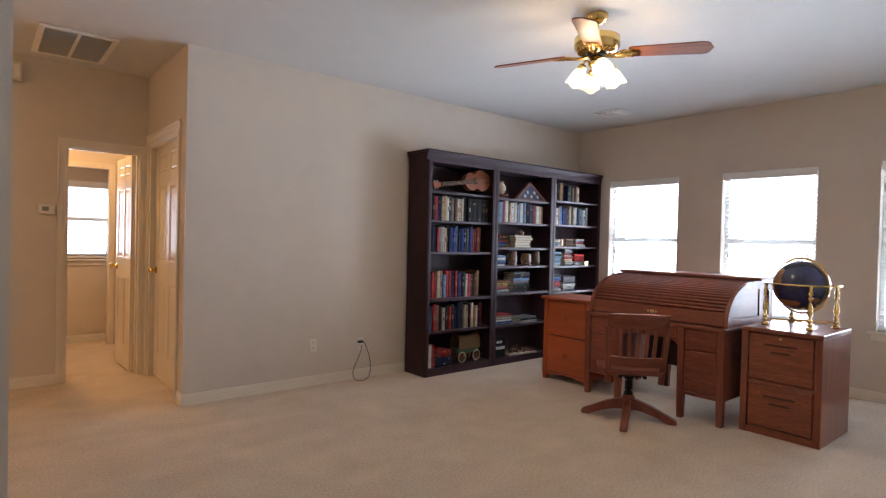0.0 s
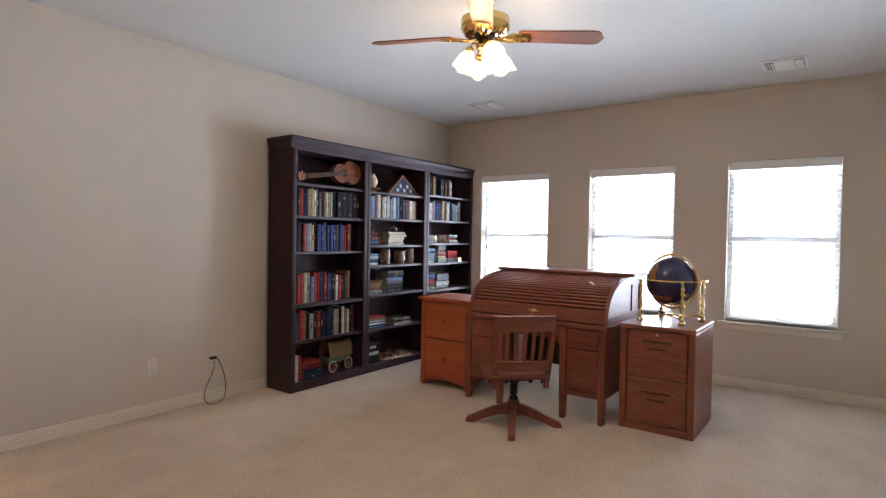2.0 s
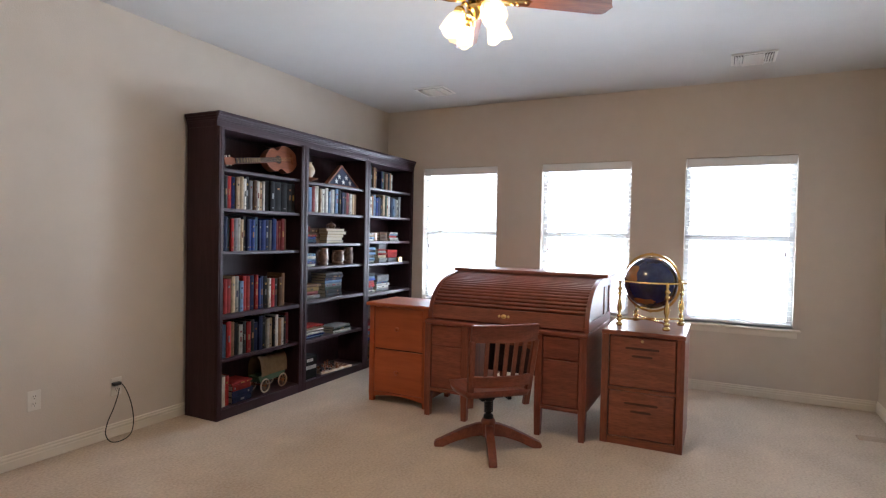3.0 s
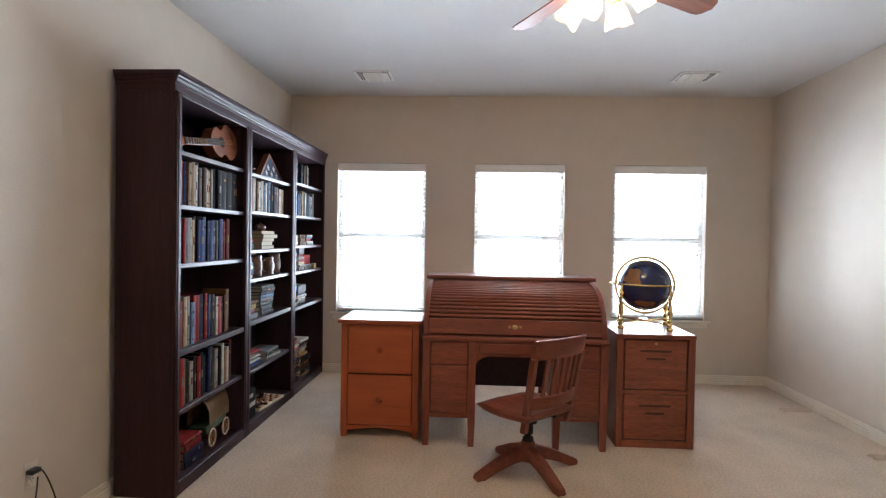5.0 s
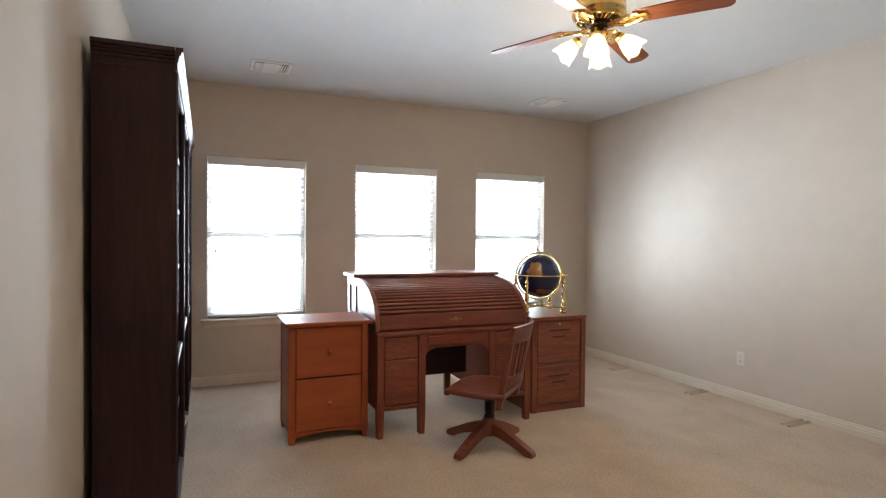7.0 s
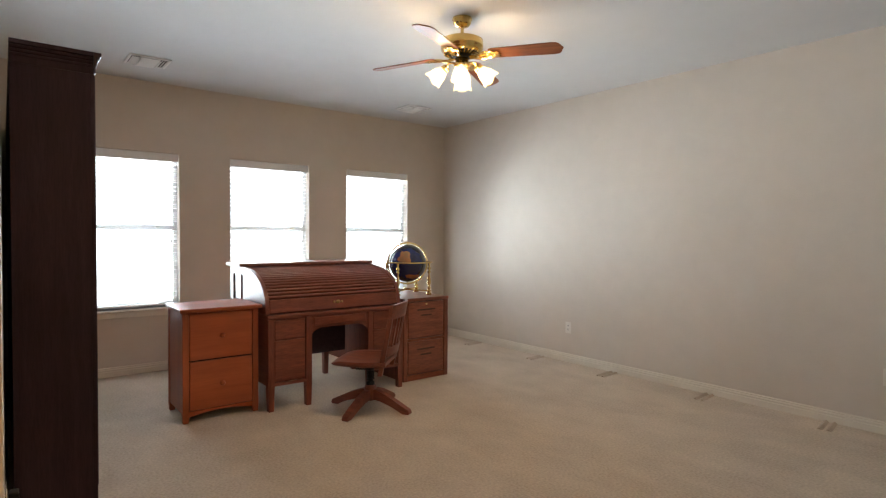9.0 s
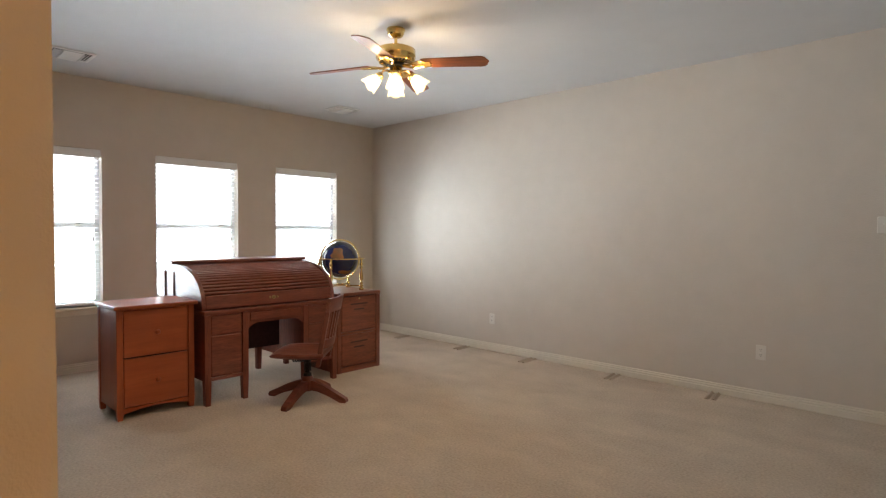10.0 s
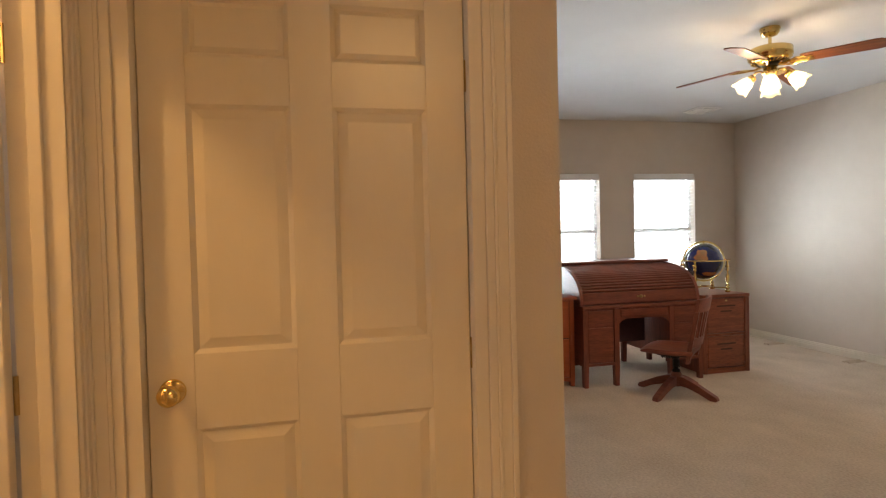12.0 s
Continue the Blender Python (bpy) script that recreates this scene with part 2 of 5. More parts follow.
# ---- building helpers ----
def thing(name, x, y, z, label, category, turn=0.0, group="", kind=""):
    """An Empty at a thing's base."""
    ob = new(name)
    ob.empty_display_size = 0.05
    ob.matrix_world = pose(x, y, z, 0, 0, turn)
    return tagged(ob, label, category, group, kind)


def part(name, bm, material, parent=None, label="", smooth=False):
    """Links a bmesh as one mesh object under a thing or a part."""
    me = bpy.data.meshes.new(name)
    bmesh.ops.recalc_face_normals(bm, faces=bm.faces)
    bm.to_mesh(me)
    bm.free()
    me.materials.append(material)
    if smooth:
        me.shade_smooth()
    ob = new(name, me)
    ob.parent = parent
    if label:
        ob["label"] = label
    return ob


def box(x0, x1, y0, y1, z0, z1, bevel=0.0, bm=None, segments=1):
    bm = bm or bmesh.new()
    r = bmesh.ops.create_cube(bm, size=1.0)
    vs = r["verts"]
    for v in vs:
        v.co = Vector((x0 if v.co.x < 0 else x1, y0 if v.co.y < 0 else y1, z0 if v.co.z < 0 else z1))
    if bevel:
        es = list({e for v in vs for e in v.link_edges})
        bmesh.ops.bevel(bm, geom=es, offset=bevel, segments=segments, affect="EDGES", profile=0.5)
    return bm


def lathe(profile, steps=24, bm=None, centre=(0, 0, 0)):
    """A turned shape about z from (radius, height) pairs."""
    bm = bm or bmesh.new()
    rings = []
    for r, h in profile:
        if r < 1e-5:
            rings.append([bm.verts.new((centre[0], centre[1], centre[2] + h))])
        else:
            rings.append([bm.verts.new((centre[0] + r * math.cos(2 * math.pi * i / steps), centre[1] + r * math.sin(2 * math.pi * i / steps), centre[2] + h))
                          for i in range(steps)])
    for a, b in zip(rings, rings[1:]):
        for i in range(steps):
            j = (i + 1) % steps
            q = [a[i % len(a)], a[j % len(a)], b[j % len(b)], b[i % len(b)]]
            u = list(dict.fromkeys(q))
            if len(u) > 2:
                bm.faces.new(u)
    return bm


def tube(points, radius, sides=8, bm=None, closed=False):
    """A round bar along points; radius may be one number or one for each point."""
    bm = bm or bmesh.new()
    pts = [Vector(p) for p in points]
    rad = radius if isinstance(radius, (list, tuple)) else [radius] * len(pts)
    rings, side = [], None
    for i, p in enumerate(pts):
        a = pts[i - 1] if i or closed else p
        b = pts[(i + 1) % len(pts)] if i < len(pts) - 1 or closed else p
        t = (b - a).normalized()
        if side is None:
            side = t.orthogonal().normalized()
        side = (side - t * side.dot(t)).normalized()
        up = t.cross(side)
        rings.append([bm.verts.new(p + rad[i] * (side * math.cos(2 * math.pi * k / sides) + up * math.sin(2 * math.pi * k / sides))) for k in range(sides)])
    pairs = list(zip(rings, rings[1:])) + ([(rings[-1], rings[0])] if closed else [])
    for a, b in pairs:
        for k in range(sides):
            bm.faces.new((a[k], a[(k + 1) % sides], b[(k + 1) % sides], b[k]))
    if not closed:
        bm.faces.new(rings[0]), bm.faces.new(rings[-1])
    return bm


def prism(outline, lo, hi, axis, bm=None, bevel=0.0):
    """A flat outline (pairs) drawn out along an axis. Axis 0: pairs are (y, z); 1: (x, z); 2: (x, y)."""
    bm = bm or bmesh.new()
    def at(p, d):
        return {0: (d, p[0], p[1]), 1: (p[0], d, p[1]), 2: (p[0], p[1], d)}[axis]
    a, b = [bm.verts.new(at(p, lo)) for p in outline], [bm.verts.new(at(p, hi)) for p in outline]
    bm.faces.new(a), bm.faces.new(b)
    n = len(outline)
    for i in range(n):
        bm.faces.new((a[i], a[(i + 1) % n], b[(i + 1) % n], b[i]))
    if bevel:
        bmesh.ops.bevel(bm, geom=list({e for v in a + b for e in v.link_edges}), offset=bevel, segments=1, affect="EDGES")
    return bm


def turned(bm, m):
    bmesh.ops.transform(bm, matrix=m, verts=bm.verts)
    return bm


def pierced(bm, along, a0, a1, t0, t1, z0, z1, holes):
    """A wall along x (0) or y (1) between a0 and a1, of thickness t0 to t1, with holes (a, a, z, z) through it."""
    cuts = sorted({a0, a1, *[h[0] for h in holes], *[h[1] for h in holes]})
    for u0, u1 in zip(cuts, cuts[1:]):
        mid = (u0 + u1) / 2
        spans, low = [], z0
        for h in sorted((h for h in holes if h[0] < mid < h[1]), key=lambda h: h[2]):
            spans.append((low, h[2])); low = h[3]
        spans.append((low, z1))
        for s0, s1 in spans:
            if s1 - s0 > 1e-4:
                box(*((u0, u1, t0, t1) if along == 0 else (t0, t1, u0, u1)), s0, s1, bm=bm)
    bmesh.ops.remove_doubles(bm, verts=bm.verts, dist=1e-5)
    return bm


def setting(name, bm, material, label="", category=""):
    return tagged(part(name, bm, material), label, category, kind="structure")


# ---- the large structure ----
HX, HY, HEND = 1.612, 5.122, 6.38          # hall corner x, long wall y, end of the hall y
setting("floor", box(-2.2, 6.6, 0.3, 8.6, -0.12, 0.0), CARPET, "beige cut-pile carpet with faint traffic marks", "carpet")
setting("ceiling", box(-2.2, 6.6, 0.3, 8.6, CEIL, CEIL + 0.12), CEILM, "off-white textured ceiling", "ceiling")
setting("wall_east", pierced(bmesh.new(), 1, 0.35, 5.22, 6.40, 6.54, 0, CEIL, [(a, b, SILL, HEAD) for a, b in WINDOWS]), WALL, "beige painted wall with three windows", "wall")
setting("wall_north", box(HX, 6.40, HY, HY + 0.12, 0, CEIL), WALL, "long beige painted wall behind the bookcases", "wall")
setting("wall_south", box(-1.4, 6.40, 0.35, 0.49, 0, CEIL), WALL, "long bare beige painted wall", "wall")
setting("wall_west", box(-1.52, -1.4, 0.35, 3.60, 0, CEIL), WALL, "beige painted wall", "wall")
setting("wall_stub", box(-2.0, 0.524, 3.60, 3.74, 0, CEIL), WALL, "beige painted stub wall beside the hall", "wall")
setting("wall_hall_west", box(-2.12, -2.0, 3.60, 6.50, 0, CEIL), WALL, "beige painted hall wall", "wall")
setting("wall_closet", pierced(bmesh.new(), 1, HY + 0.12, HEND, HX, HX + 0.12, 0, CEIL, [(5.352, 6.298, 0, 2.118)]), WALL, "beige hall wall with a closet door", "wall")
setting("wall_hall_end", pierced(bmesh.new(), 0, -2.0, HX + 0.12, HEND, HEND + 0.12, 0, CEIL, [(0.975, 1.562, 0, 2.045)]), WALL, "beige hall end wall with a doorway", "wall")
setting("closet_back_wall", box(2.3, 2.42, HY + 0.12, HEND + 0.12, 0, CEIL), WALL, "closet back wall", "wall")
setting("closet_side_wall", box(HX + 0.12, 2.3, HEND, HEND + 0.12, 0, CEIL), WALL, "closet side wall", "wall")
setting("vestibule_wall_east", box(1.72, 1.84, HEND + 0.12, 8.5, 0, CEIL), WALL, "painted wall of the room past the hall", "wall")
setting("vestibule_wall_west", box(-0.12, 0.0, HEND + 0.12, 8.5, 0, CEIL), WALL, "painted wall of the room past the hall", "wall")
setting("partition", pierced(bmesh.new(), 0, 0.0, 1.72, 8.10, 8.20, 0, CEIL, [(0.75, 1.565, 0, 2.03)]), WALL, "painted partition with a doorway", "wall")
setting("wall_far", pierced(bmesh.new(), 0, 0.0, 1.72, 8.38, 8.50, 0, CEIL, [(0.85, 1.66, 0.98, 1.90)]), WALL, "pale wall with a window past the hall", "wall")


def trim_run(name, pieces, label):
    """Skirting as one strip: a board with a stepped, rounded top on each stretch (axis, from, to, face, side)."""
    bm = bmesh.new()
    prof = ((0, 0), (0.014, 0), (0.014, 0.046), (0.010, 0.049), (0.010, 0.056), (0.013, 0.059), (0.012, 0.066), (0.007, 0.069), (0.007, 0.076), (0.009, 0.079), (0.004, 0.086), (0, 0.086))
    for axis, a, b, face, side in pieces:
        prism([(face + side * d, h) for d, h in prof], a, b, axis, bm)
    return setting(name, bm, TRIM, label, "baseboard")


trim_run("baseboard", [(0, HX, 6.386, HY, -1)], "white-painted baseboard under the long wall")
trim_run("baseboard", [(0, -1.4, 6.40, 0.49, 1)], "white-painted baseboard under the bare wall")


def skirting_y(a, b, face, side, label):
    bm = bmesh.new()
    prof = ((0, 0), (0.014, 0), (0.014, 0.046), (0.010, 0.049), (0.010, 0.056), (0.013, 0.059), (0.012, 0.066), (0.007, 0.069), (0.007, 0.076), (0.009, 0.079), (0.004, 0.086), (0, 0.086))
    prism([(face + side * d, h) for d, h in prof], a, b, 1, bm)
    return setting("baseboard", bm, TRIM, label, "baseboard")


skirting_y(0.504, 5.108, 6.40, -1, "white-painted baseboard under the windows")
skirting_y(HY - 0.013, 5.270, HX, -1, "white-painted baseboard on the hall corner")
trim_run("baseboard", [(0, -2.0, 0.922, HEND, -1)], "white-painted baseboard at the hall's end")
trim_run("baseboard", [(0, -1.4, 0.524, 3.60, -1)], "white-painted baseboard on the stub wall")
trim_run("baseboard", [(0, 0.0, 1.72, 8.38, -1)], "white-painted baseboard under the far window")
skirting_y(3.587, 3.753, 0.524, 1, "white-painted baseboard on the stub wall's end")


# ---- windows ----
def window(name, along, a0, a1, face, inward, depth, z0, z1, label, slat_gap=0.0425, tilt=-9.5):
    """A single-hung vinyl window in its opening with a sill, glass and a blind of separate slats. along: 0 x, 1 y.
    The wall's room face lies at face, the room on the side inward (+1 or -1)."""
    w = a1 - a0
    root = thing(name, *((face, (a0 + a1) / 2, z0) if along == 1 else ((a0 + a1) / 2, face, z0)), label, "window",
                 turn=(90 if inward < 0 else -90) if along == 1 else (180 if inward > 0 else 0), kind="structure")
    # local: x along the wall, y into the wall, z up from the sill
    h, half = z1 - z0, w / 2
    turn = -90 if along == 1 else 0
    root.matrix_world = pose(*((face, (a0 + a1) / 2, z0) if along == 1 else ((a0 + a1) / 2, face, z0)), 0, 0, turn)
    d = depth
    bm = bmesh.new()
    for x0, x1, za, zb in ((-half, -half + 0.045, 0, h), (half - 0.045, half, 0, h), (-half + 0.045, half - 0.045, 0, 0.05), (-half + 0.045, half - 0.045, h - 0.045, h)):
        box(x0, x1, d - 0.055, d - 0.005, za, zb, 0.004, bm)
    part("window_frame", bm, VINYL, root)
    mid = h * 0.515
    part("meeting_rail", box(-half + 0.045, half - 0.045, d - 0.06, d - 0.012, mid - 0.022, mid + 0.022, 0.004), VINYL, root)
    for sx in (-0.26, 0.26):
        part("sash_lock", box(sx * w / 0.88 - 0.022, sx * w / 0.88 + 0.022, d - 0.085, d - 0.06, mid - 0.004, mid + 0.016, 0.004), METALW, root)
    for za, zb in ((0.05, mid - 0.022), (mid + 0.022, h - 0.045)):
        pane = part("pane", box(-half + 0.045, half - 0.045, d - 0.036, d - 0.032, za, zb), glass, root)
        pane.visible_shadow = False
    # sill board and apron
    bm = box(-half - 0.055, half + 0.055, -0.035, 0.0, -0.022, 0.0, 0.006)
    box(-half, half, 0.0, d - 0.055, -0.022, 0.0, 0, bm)
    part("window_sill", bm, TRIM, root)
    part("apron", box(-half - 0.03, half + 0.03, -0.014, 0.0, -0.075, -0.022, 0.004), TRIM, root)
    # blind
    part("valance", box(-half + 0.006, half - 0.006, 0.004, 0.020, h - 0.082, h - 0.004, 0.004), BLIND, root)
    part("headrail", box(-half + 0.008, half - 0.008, 0.022, 0.068, h - 0.05, h - 0.006, 0.003), BLIND, root)
    bm = bmesh.new()
    prof = [(-0.024, -0.0012), (-0.012, 0.001), (0, 0.0018), (0.012, 0.001), (0.024, -0.0012), (0.024, 0.0028), (0, 0.0055), (-0.024, 0.0028)]
    prism([(p[0], p[1]) for p in prof], -half + 0.010, half - 0.010, 0, bm)
    first = None
    low, top = 0.045, h - 0.10
    n = int((top - low) / slat_gap)
    for i in range(n + 1):
        if first is None:
            first = part("slat", bm, BLIND, root)
            ob = first
        else:
            ob = new("slat", first.data)
            ob.parent = root
        ob.matrix_basis = pose(0, 0.046, top - i * slat_gap, tilt + random.uniform(-1.5, 1.5), 0, random.uniform(-0.05, 0.05))
    part("bottom_rail", box(-half + 0.010, half - 0.010, 0.024, 0.068, 0.012, 0.034, 0.004), BLIND, root)
    for sx in (-0.3, 0.3):
        bm = bmesh.new()
        for y in (0.022, 0.070):
            tube([(sx * w / 0.88, y, 0.03), (sx * w / 0.88, y, h - 0.06)], 0.0011, 4, bm)
        part("ladder_cord", bm, BLIND, root)
    for sx, drop in ((-half + 0.07, 0.785), (half - 0.07, 0.77)):
        bm = tube([(sx, 0.016, h - 0.05), (sx, 0.016, h - 0.05 - drop)], 0.0012, 5)
        part("pull_cord", bm, BLIND, root)
        part("tassel", lathe([(0, 0), (0.007, 0.004), (0.006, 0.03), (0.003, 0.045), (0, 0.047)], 8, centre=(sx, 0.016, h - 0.05 - drop - 0.045)), PULL, root, "small wooden cord tassel")
    return root


for i, (y0, y1) in enumerate(WINDOWS):
    window("window_%d" % (i + 1), 1, y0, y1, 6.40, -1, 0.14, SILL, HEAD, "white single-hung window with open white blinds")
window("window_4", 0, 0.85, 1.66, 8.38, -1, 0.12, 0.98, 1.90, "white window with open blinds in the far room")


# ---- doors ----
def panel_door(name, w, h, knob_x, label, turn_pose, knob_both=True):
    """A six-panel door leaf 35 mm thick. Local: x from the hinge, y through the leaf, z up."""
    root = tagged(new(name), label, "door", kind="structure")
    root.empty_display_size = 0.05
    root.matrix_world = turn_pose
    st = 0.105 * w / 0.79
    pw = (w - 3 * st) / 2
    cols = ((st, st + pw), (2 * st + pw, w - st))
    rows = ((0.22, 0.868), (1.066, 1.722), (1.846, h - 0.075))
    bm = bmesh.new()
    box(0.004, w - 0.004, 0.010, 0.025, 0.012, h - 0.002, 0, bm)
    for x0, x1 in ((0, st), (st + pw, 2 * st + pw), (w - st, w)):
        box(x0, x1, 0, 0.035, 0.01, h, 0.002, bm)
    for z0, z1 in ((0.01, 0.22), (0.868, 1.066), (1.722, 1.846), (h - 0.075, h)):
        for x0, x1 in cols:
            box(x0, x1, 0.0008, 0.0342, z0, z1, 0.0, bm)
    part("leaf", bm, DOORM, root)
    for x0, x1 in cols:
        for z0, z1 in rows:
            bm = bmesh.new()
            for s, y_in, y_out in ((0, 0.010, 0.0025), (1, 0.025, 0.0325)):
                a = [(x0 + 0.012, z0 + 0.012), (x1 - 0.012, z0 + 0.012), (x1 - 0.012, z1 - 0.012), (x0 + 0.012, z1 - 0.012)]
                m = 0.040 if z1 - z0 > 0.2 else 0.026
                b = [(x0 + m, z0 + m), (x1 - m, z0 + m), (x1 - m, z1 - m), (x0 + m, z1 - m)]
                va = [bm.verts.new((p[0], y_in, p[1])) for p in a]
                vb = [bm.verts.new((p[0], y_out, p[1])) for p in b]
                bm.faces.new(vb)
                for i in range(4):
                    bm.faces.new((va[i], va[(i + 1) % 4], vb[(i + 1) % 4], vb[i]))
                # sloped moulding round the field
                o = [(x0, z0), (x1, z0), (x1, z1), (x0, z1)]
                vo = [bm.verts.new((p[0], 0.0012 if s == 0 else 0.0338, p[1])) for p in o]
                vi = [bm.verts.new((p[0], y_in, p[1])) for p in a]
                for i in range(4):
                    bm.faces.new((vo[i], vo[(i + 1) % 4], vi[(i + 1) % 4], vi[i]))
            part("panel", bm, DOORM, root)
    prof = [(0.033, 0), (0.033, 0.006), (0.028, 0.010), (0.013, 0.014), (0.011, 0.026), (0.017, 0.032), (0.026, 0.040), (0.028, 0.052), (0.023, 0.062), (0.010, 0.067), (0, 0.068)]
    for s in ((-1, 1) if knob_both else (-1,)):
        bm = lathe(prof, 20)
        turned(bm, pose(knob_x, 0 if s < 0 else 0.035, 0.972, 90 * (1 if s < 0 else -1), 0, 0))
        part("door_knob", bm, BRASS, root, "polished brass knob", smooth=True)
    for z in (0.22, 1.02, 1.82):
        part("hinge", tube([(-0.004, -0.004, z - 0.045), (-0.004, -0.004, z + 0.045)], 0.006, 8), BRASSD, root, "brass hinge")
    return root


def casing(name, along, a0, a1, face, side, z1, label, w=0.062, left=True, right=True):
    """Moulded casing round an opening with mitred-looking head, stepped in section."""
    root = thing(name, *((a0, face, 0) if along == 0 else (face, a0, 0)), label, "door casing", kind="structure")
    root.matrix_world = Matrix.Identity(4)
    def strip(u0, u1, za, zb, flip, upright):
        bm = bmesh.new()
        # steps from the opening outwards
        steps = ((0.0, 0.30, 0.009), (0.30, 0.42, 0.013), (0.42, 0.80, 0.011), (0.80, 1.0, 0.017))
        for s0, s1, th in steps:
            f0, f1 = (1 - s1, 1 - s0) if flip else (s0, s1)
            if upright:
                p0, p1, q0, q1 = u0 + (u1 - u0) * f0, u0 + (u1 - u0) * f1, za, zb
            else:
                p0, p1, q0, q1 = u0, u1, za + (zb - za) * f0, za + (zb - za) * f1
            t0, t1 = sorted((face, face + side * th))
            box(*((p0, p1, t0, t1) if along == 0 else (t0, t1, p0, p1)), q0, q1, 0.0015, bm)
        return bm
    if left:
        part("casing_leg", strip(a0 - w, a0, 0, z1, True, True), TRIM, root)
    if right:
        part("casing_leg", strip(a1, a1 + w, 0, z1, False, True), TRIM, root)
    part("casing_head", strip(a0 - (w if left else 0), a1 + (w if right else 0), z1 + 0.0005, z1 + w, False, False), TRIM, root)
    return root


def jamb(name, along, a0, a1, t0, t1, z1, stop, label, b=0.018):
    root = thing(name, 0, 0, 0, label, "door frame", kind="structure")
    for x0, x1, za, zb in ((a0, a0 + b, 0, z1), (a1 - b, a1, 0, z1), (a0 + b, a1 - b, z1 - b, z1)):
        part("jamb_board", box(*((x0, x1, t0, t1) if along == 0 else (t0, t1, x0, x1)), za, zb, 0.001), TRIM, root)
    for x0, x1, za, zb in ((a0 + b, a0 + b + 0.012, 0, z1 - b), (a1 - b - 0.012, a1 - b, 0, z1 - b), (a0 + b + 0.012, a1 - b - 0.012, z1 - b - 0.012, z1 - b)):
        part("door_stop", box(*((x0, x1, stop, stop + 0.03) if along == 0 else (stop, stop + 0.03, x0, x1)), za, zb, 0.002), TRIM, root)
    return root


casing("trim_closet_door", 1, 5.350, 6.300, HX, -1, 2.112, "cream-painted moulded casing round the closet door", w=0.079)
jamb("frame_closet_door", 1, 5.352, 6.298, HX, HX + 0.12, 2.118, HX + 0.084, "cream-painted closet door frame", 0.038)
panel_door("door_1", 0.866, 2.078, 0.806, "closed cream six-panel closet door with a brass knob", pose(HX + 0.046, 5.392, 0, 0, 0, 90) @ Matrix.Scale(-1, 4, (0, 1, 0)))
casing("trim_hall_door", 0, 0.985, 1.551, HEND, -1, 2.035, "cream-painted moulded casing round the hall doorway")
jamb("frame_hall_door", 0, 0.975, 1.562, HEND, HEND + 0.12, 2.045, HEND + 0.045, "cream-painted hall door frame")
panel_door("door_2", 0.545, 2.02, 0.49, "open cream six-panel door swung into the far room", pose(1.538, HEND + 0.125, 0, 0, 0, 93))
casing("trim_far_doorway", 0, 0.75, 1.565, 8.10, -1, 2.03, "cream-painted casing round the far doorway")


# ---- bookcases ----
BAYS = ((3.66, 4.555), (4.555, 5.482), (5.482, 6.395))
BACK, FRONT = 5.090, 4.77
SHELVES = ((1.778, 1.498, 1.191, 0.742, 0.424), (1.772, 1.515, 1.245, 1.045, 0.762, 0.412), (1.803, 1.524, 1.265, 1.04, 0.742))


def bookcase(index):
    x0, x1 = BAYS[index]
    w, d = x1 - x0, BACK - FRONT
    root = thing("bookcase", x0, BACK, 0, "tall espresso-stained wooden bookcase with a moulded crown, filled with books", "bookcase", group="bookcases along the wall")
    part("side_panel", box(0.001, 0.026, -d + 0.018, 0, 0, 2.08, 0.001), ESP, root)
    part("side_panel", box(w - 0.026, w - 0.001, -d + 0.018, 0, 0, 2.08, 0.001), ESP, root)
    part("back_panel", box(0.026, w - 0.026, -0.010, -0.002, 0.05, 2.08), ESP, root)
    for a, b in ((0.001, 0.046), (w - 0.046, w - 0.001)):
        bm = box(a, b, -d, -d + 0.018, 0, 2.075, 0.002)
        box(a + 0.012, b - 0.012, -d - 0.004, -d + 0.001, 0.10, 2.06, 0.002, bm)
        part("stile", bm, ESP, root)
    part("top_panel", box(0.026, w - 0.026, -d + 0.018, -0.010, 2.055, 2.08), ESPX, root)
    part("head_rail", box(0.046, w - 0.046, -d + 0.001, -d + 0.018, 2.045, 2.079, 0.002), ESPX, root)
    # crown: stepped moulding along the front, returned on the free ends
    prof = ((0, 2.062), (-0.007, 2.062), (-0.007, 2.094), (-0.012, 2.097), (-0.012, 2.105), (-0.009, 2.107), (-0.015, 2.112), (-0.017, 2.120), (-0.013, 2.122), (-0.021, 2.127), (-0.024, 2.136), (-0.020, 2.138), (-0.030, 2.142), (-0.030, 2.160), (0, 2.160))
    lo, hi = (-0.026 if index == 0 else 0.001), (w + (0.0 if index == 2 else -0.001))
    bm = prism([(-d + p + 0.004, z) for p, z in prof], lo, hi, 0)
    part("crown", bm, ESPX, root)
    part("cornice_top", box(lo if index else 0.0, hi, -d + 0.005, 0, 2.081, 2.157), ESPX, root)
    if index == 0:
        part("crown_return", prism([(p + 0.004, z) for p, z in prof], -d + 0.006, 0.0, 1), ESP, root)
    for z in SHELVES[index]:
        part("shelf", box(0.027, w - 0.027, -d + (0.006 if abs(z - 0.75) < 0.03 else 0.022), -0.011, z - (0.03 if abs(z - 0.75) < 0.03 else 0.024), z, 0.002), ESPX, root)
    part("bottom_shelf", box(0.027, w - 0.027, -d + 0.019, -0.011, 0.05, 0.072), ESPX, root)
    part("plinth", box(0.046, w - 0.046, -d + 0.001, -d + 0.018, 0, 0.07, 0.002), ESPX, root)
    return root


for i in range(3):
    bookcase(i)

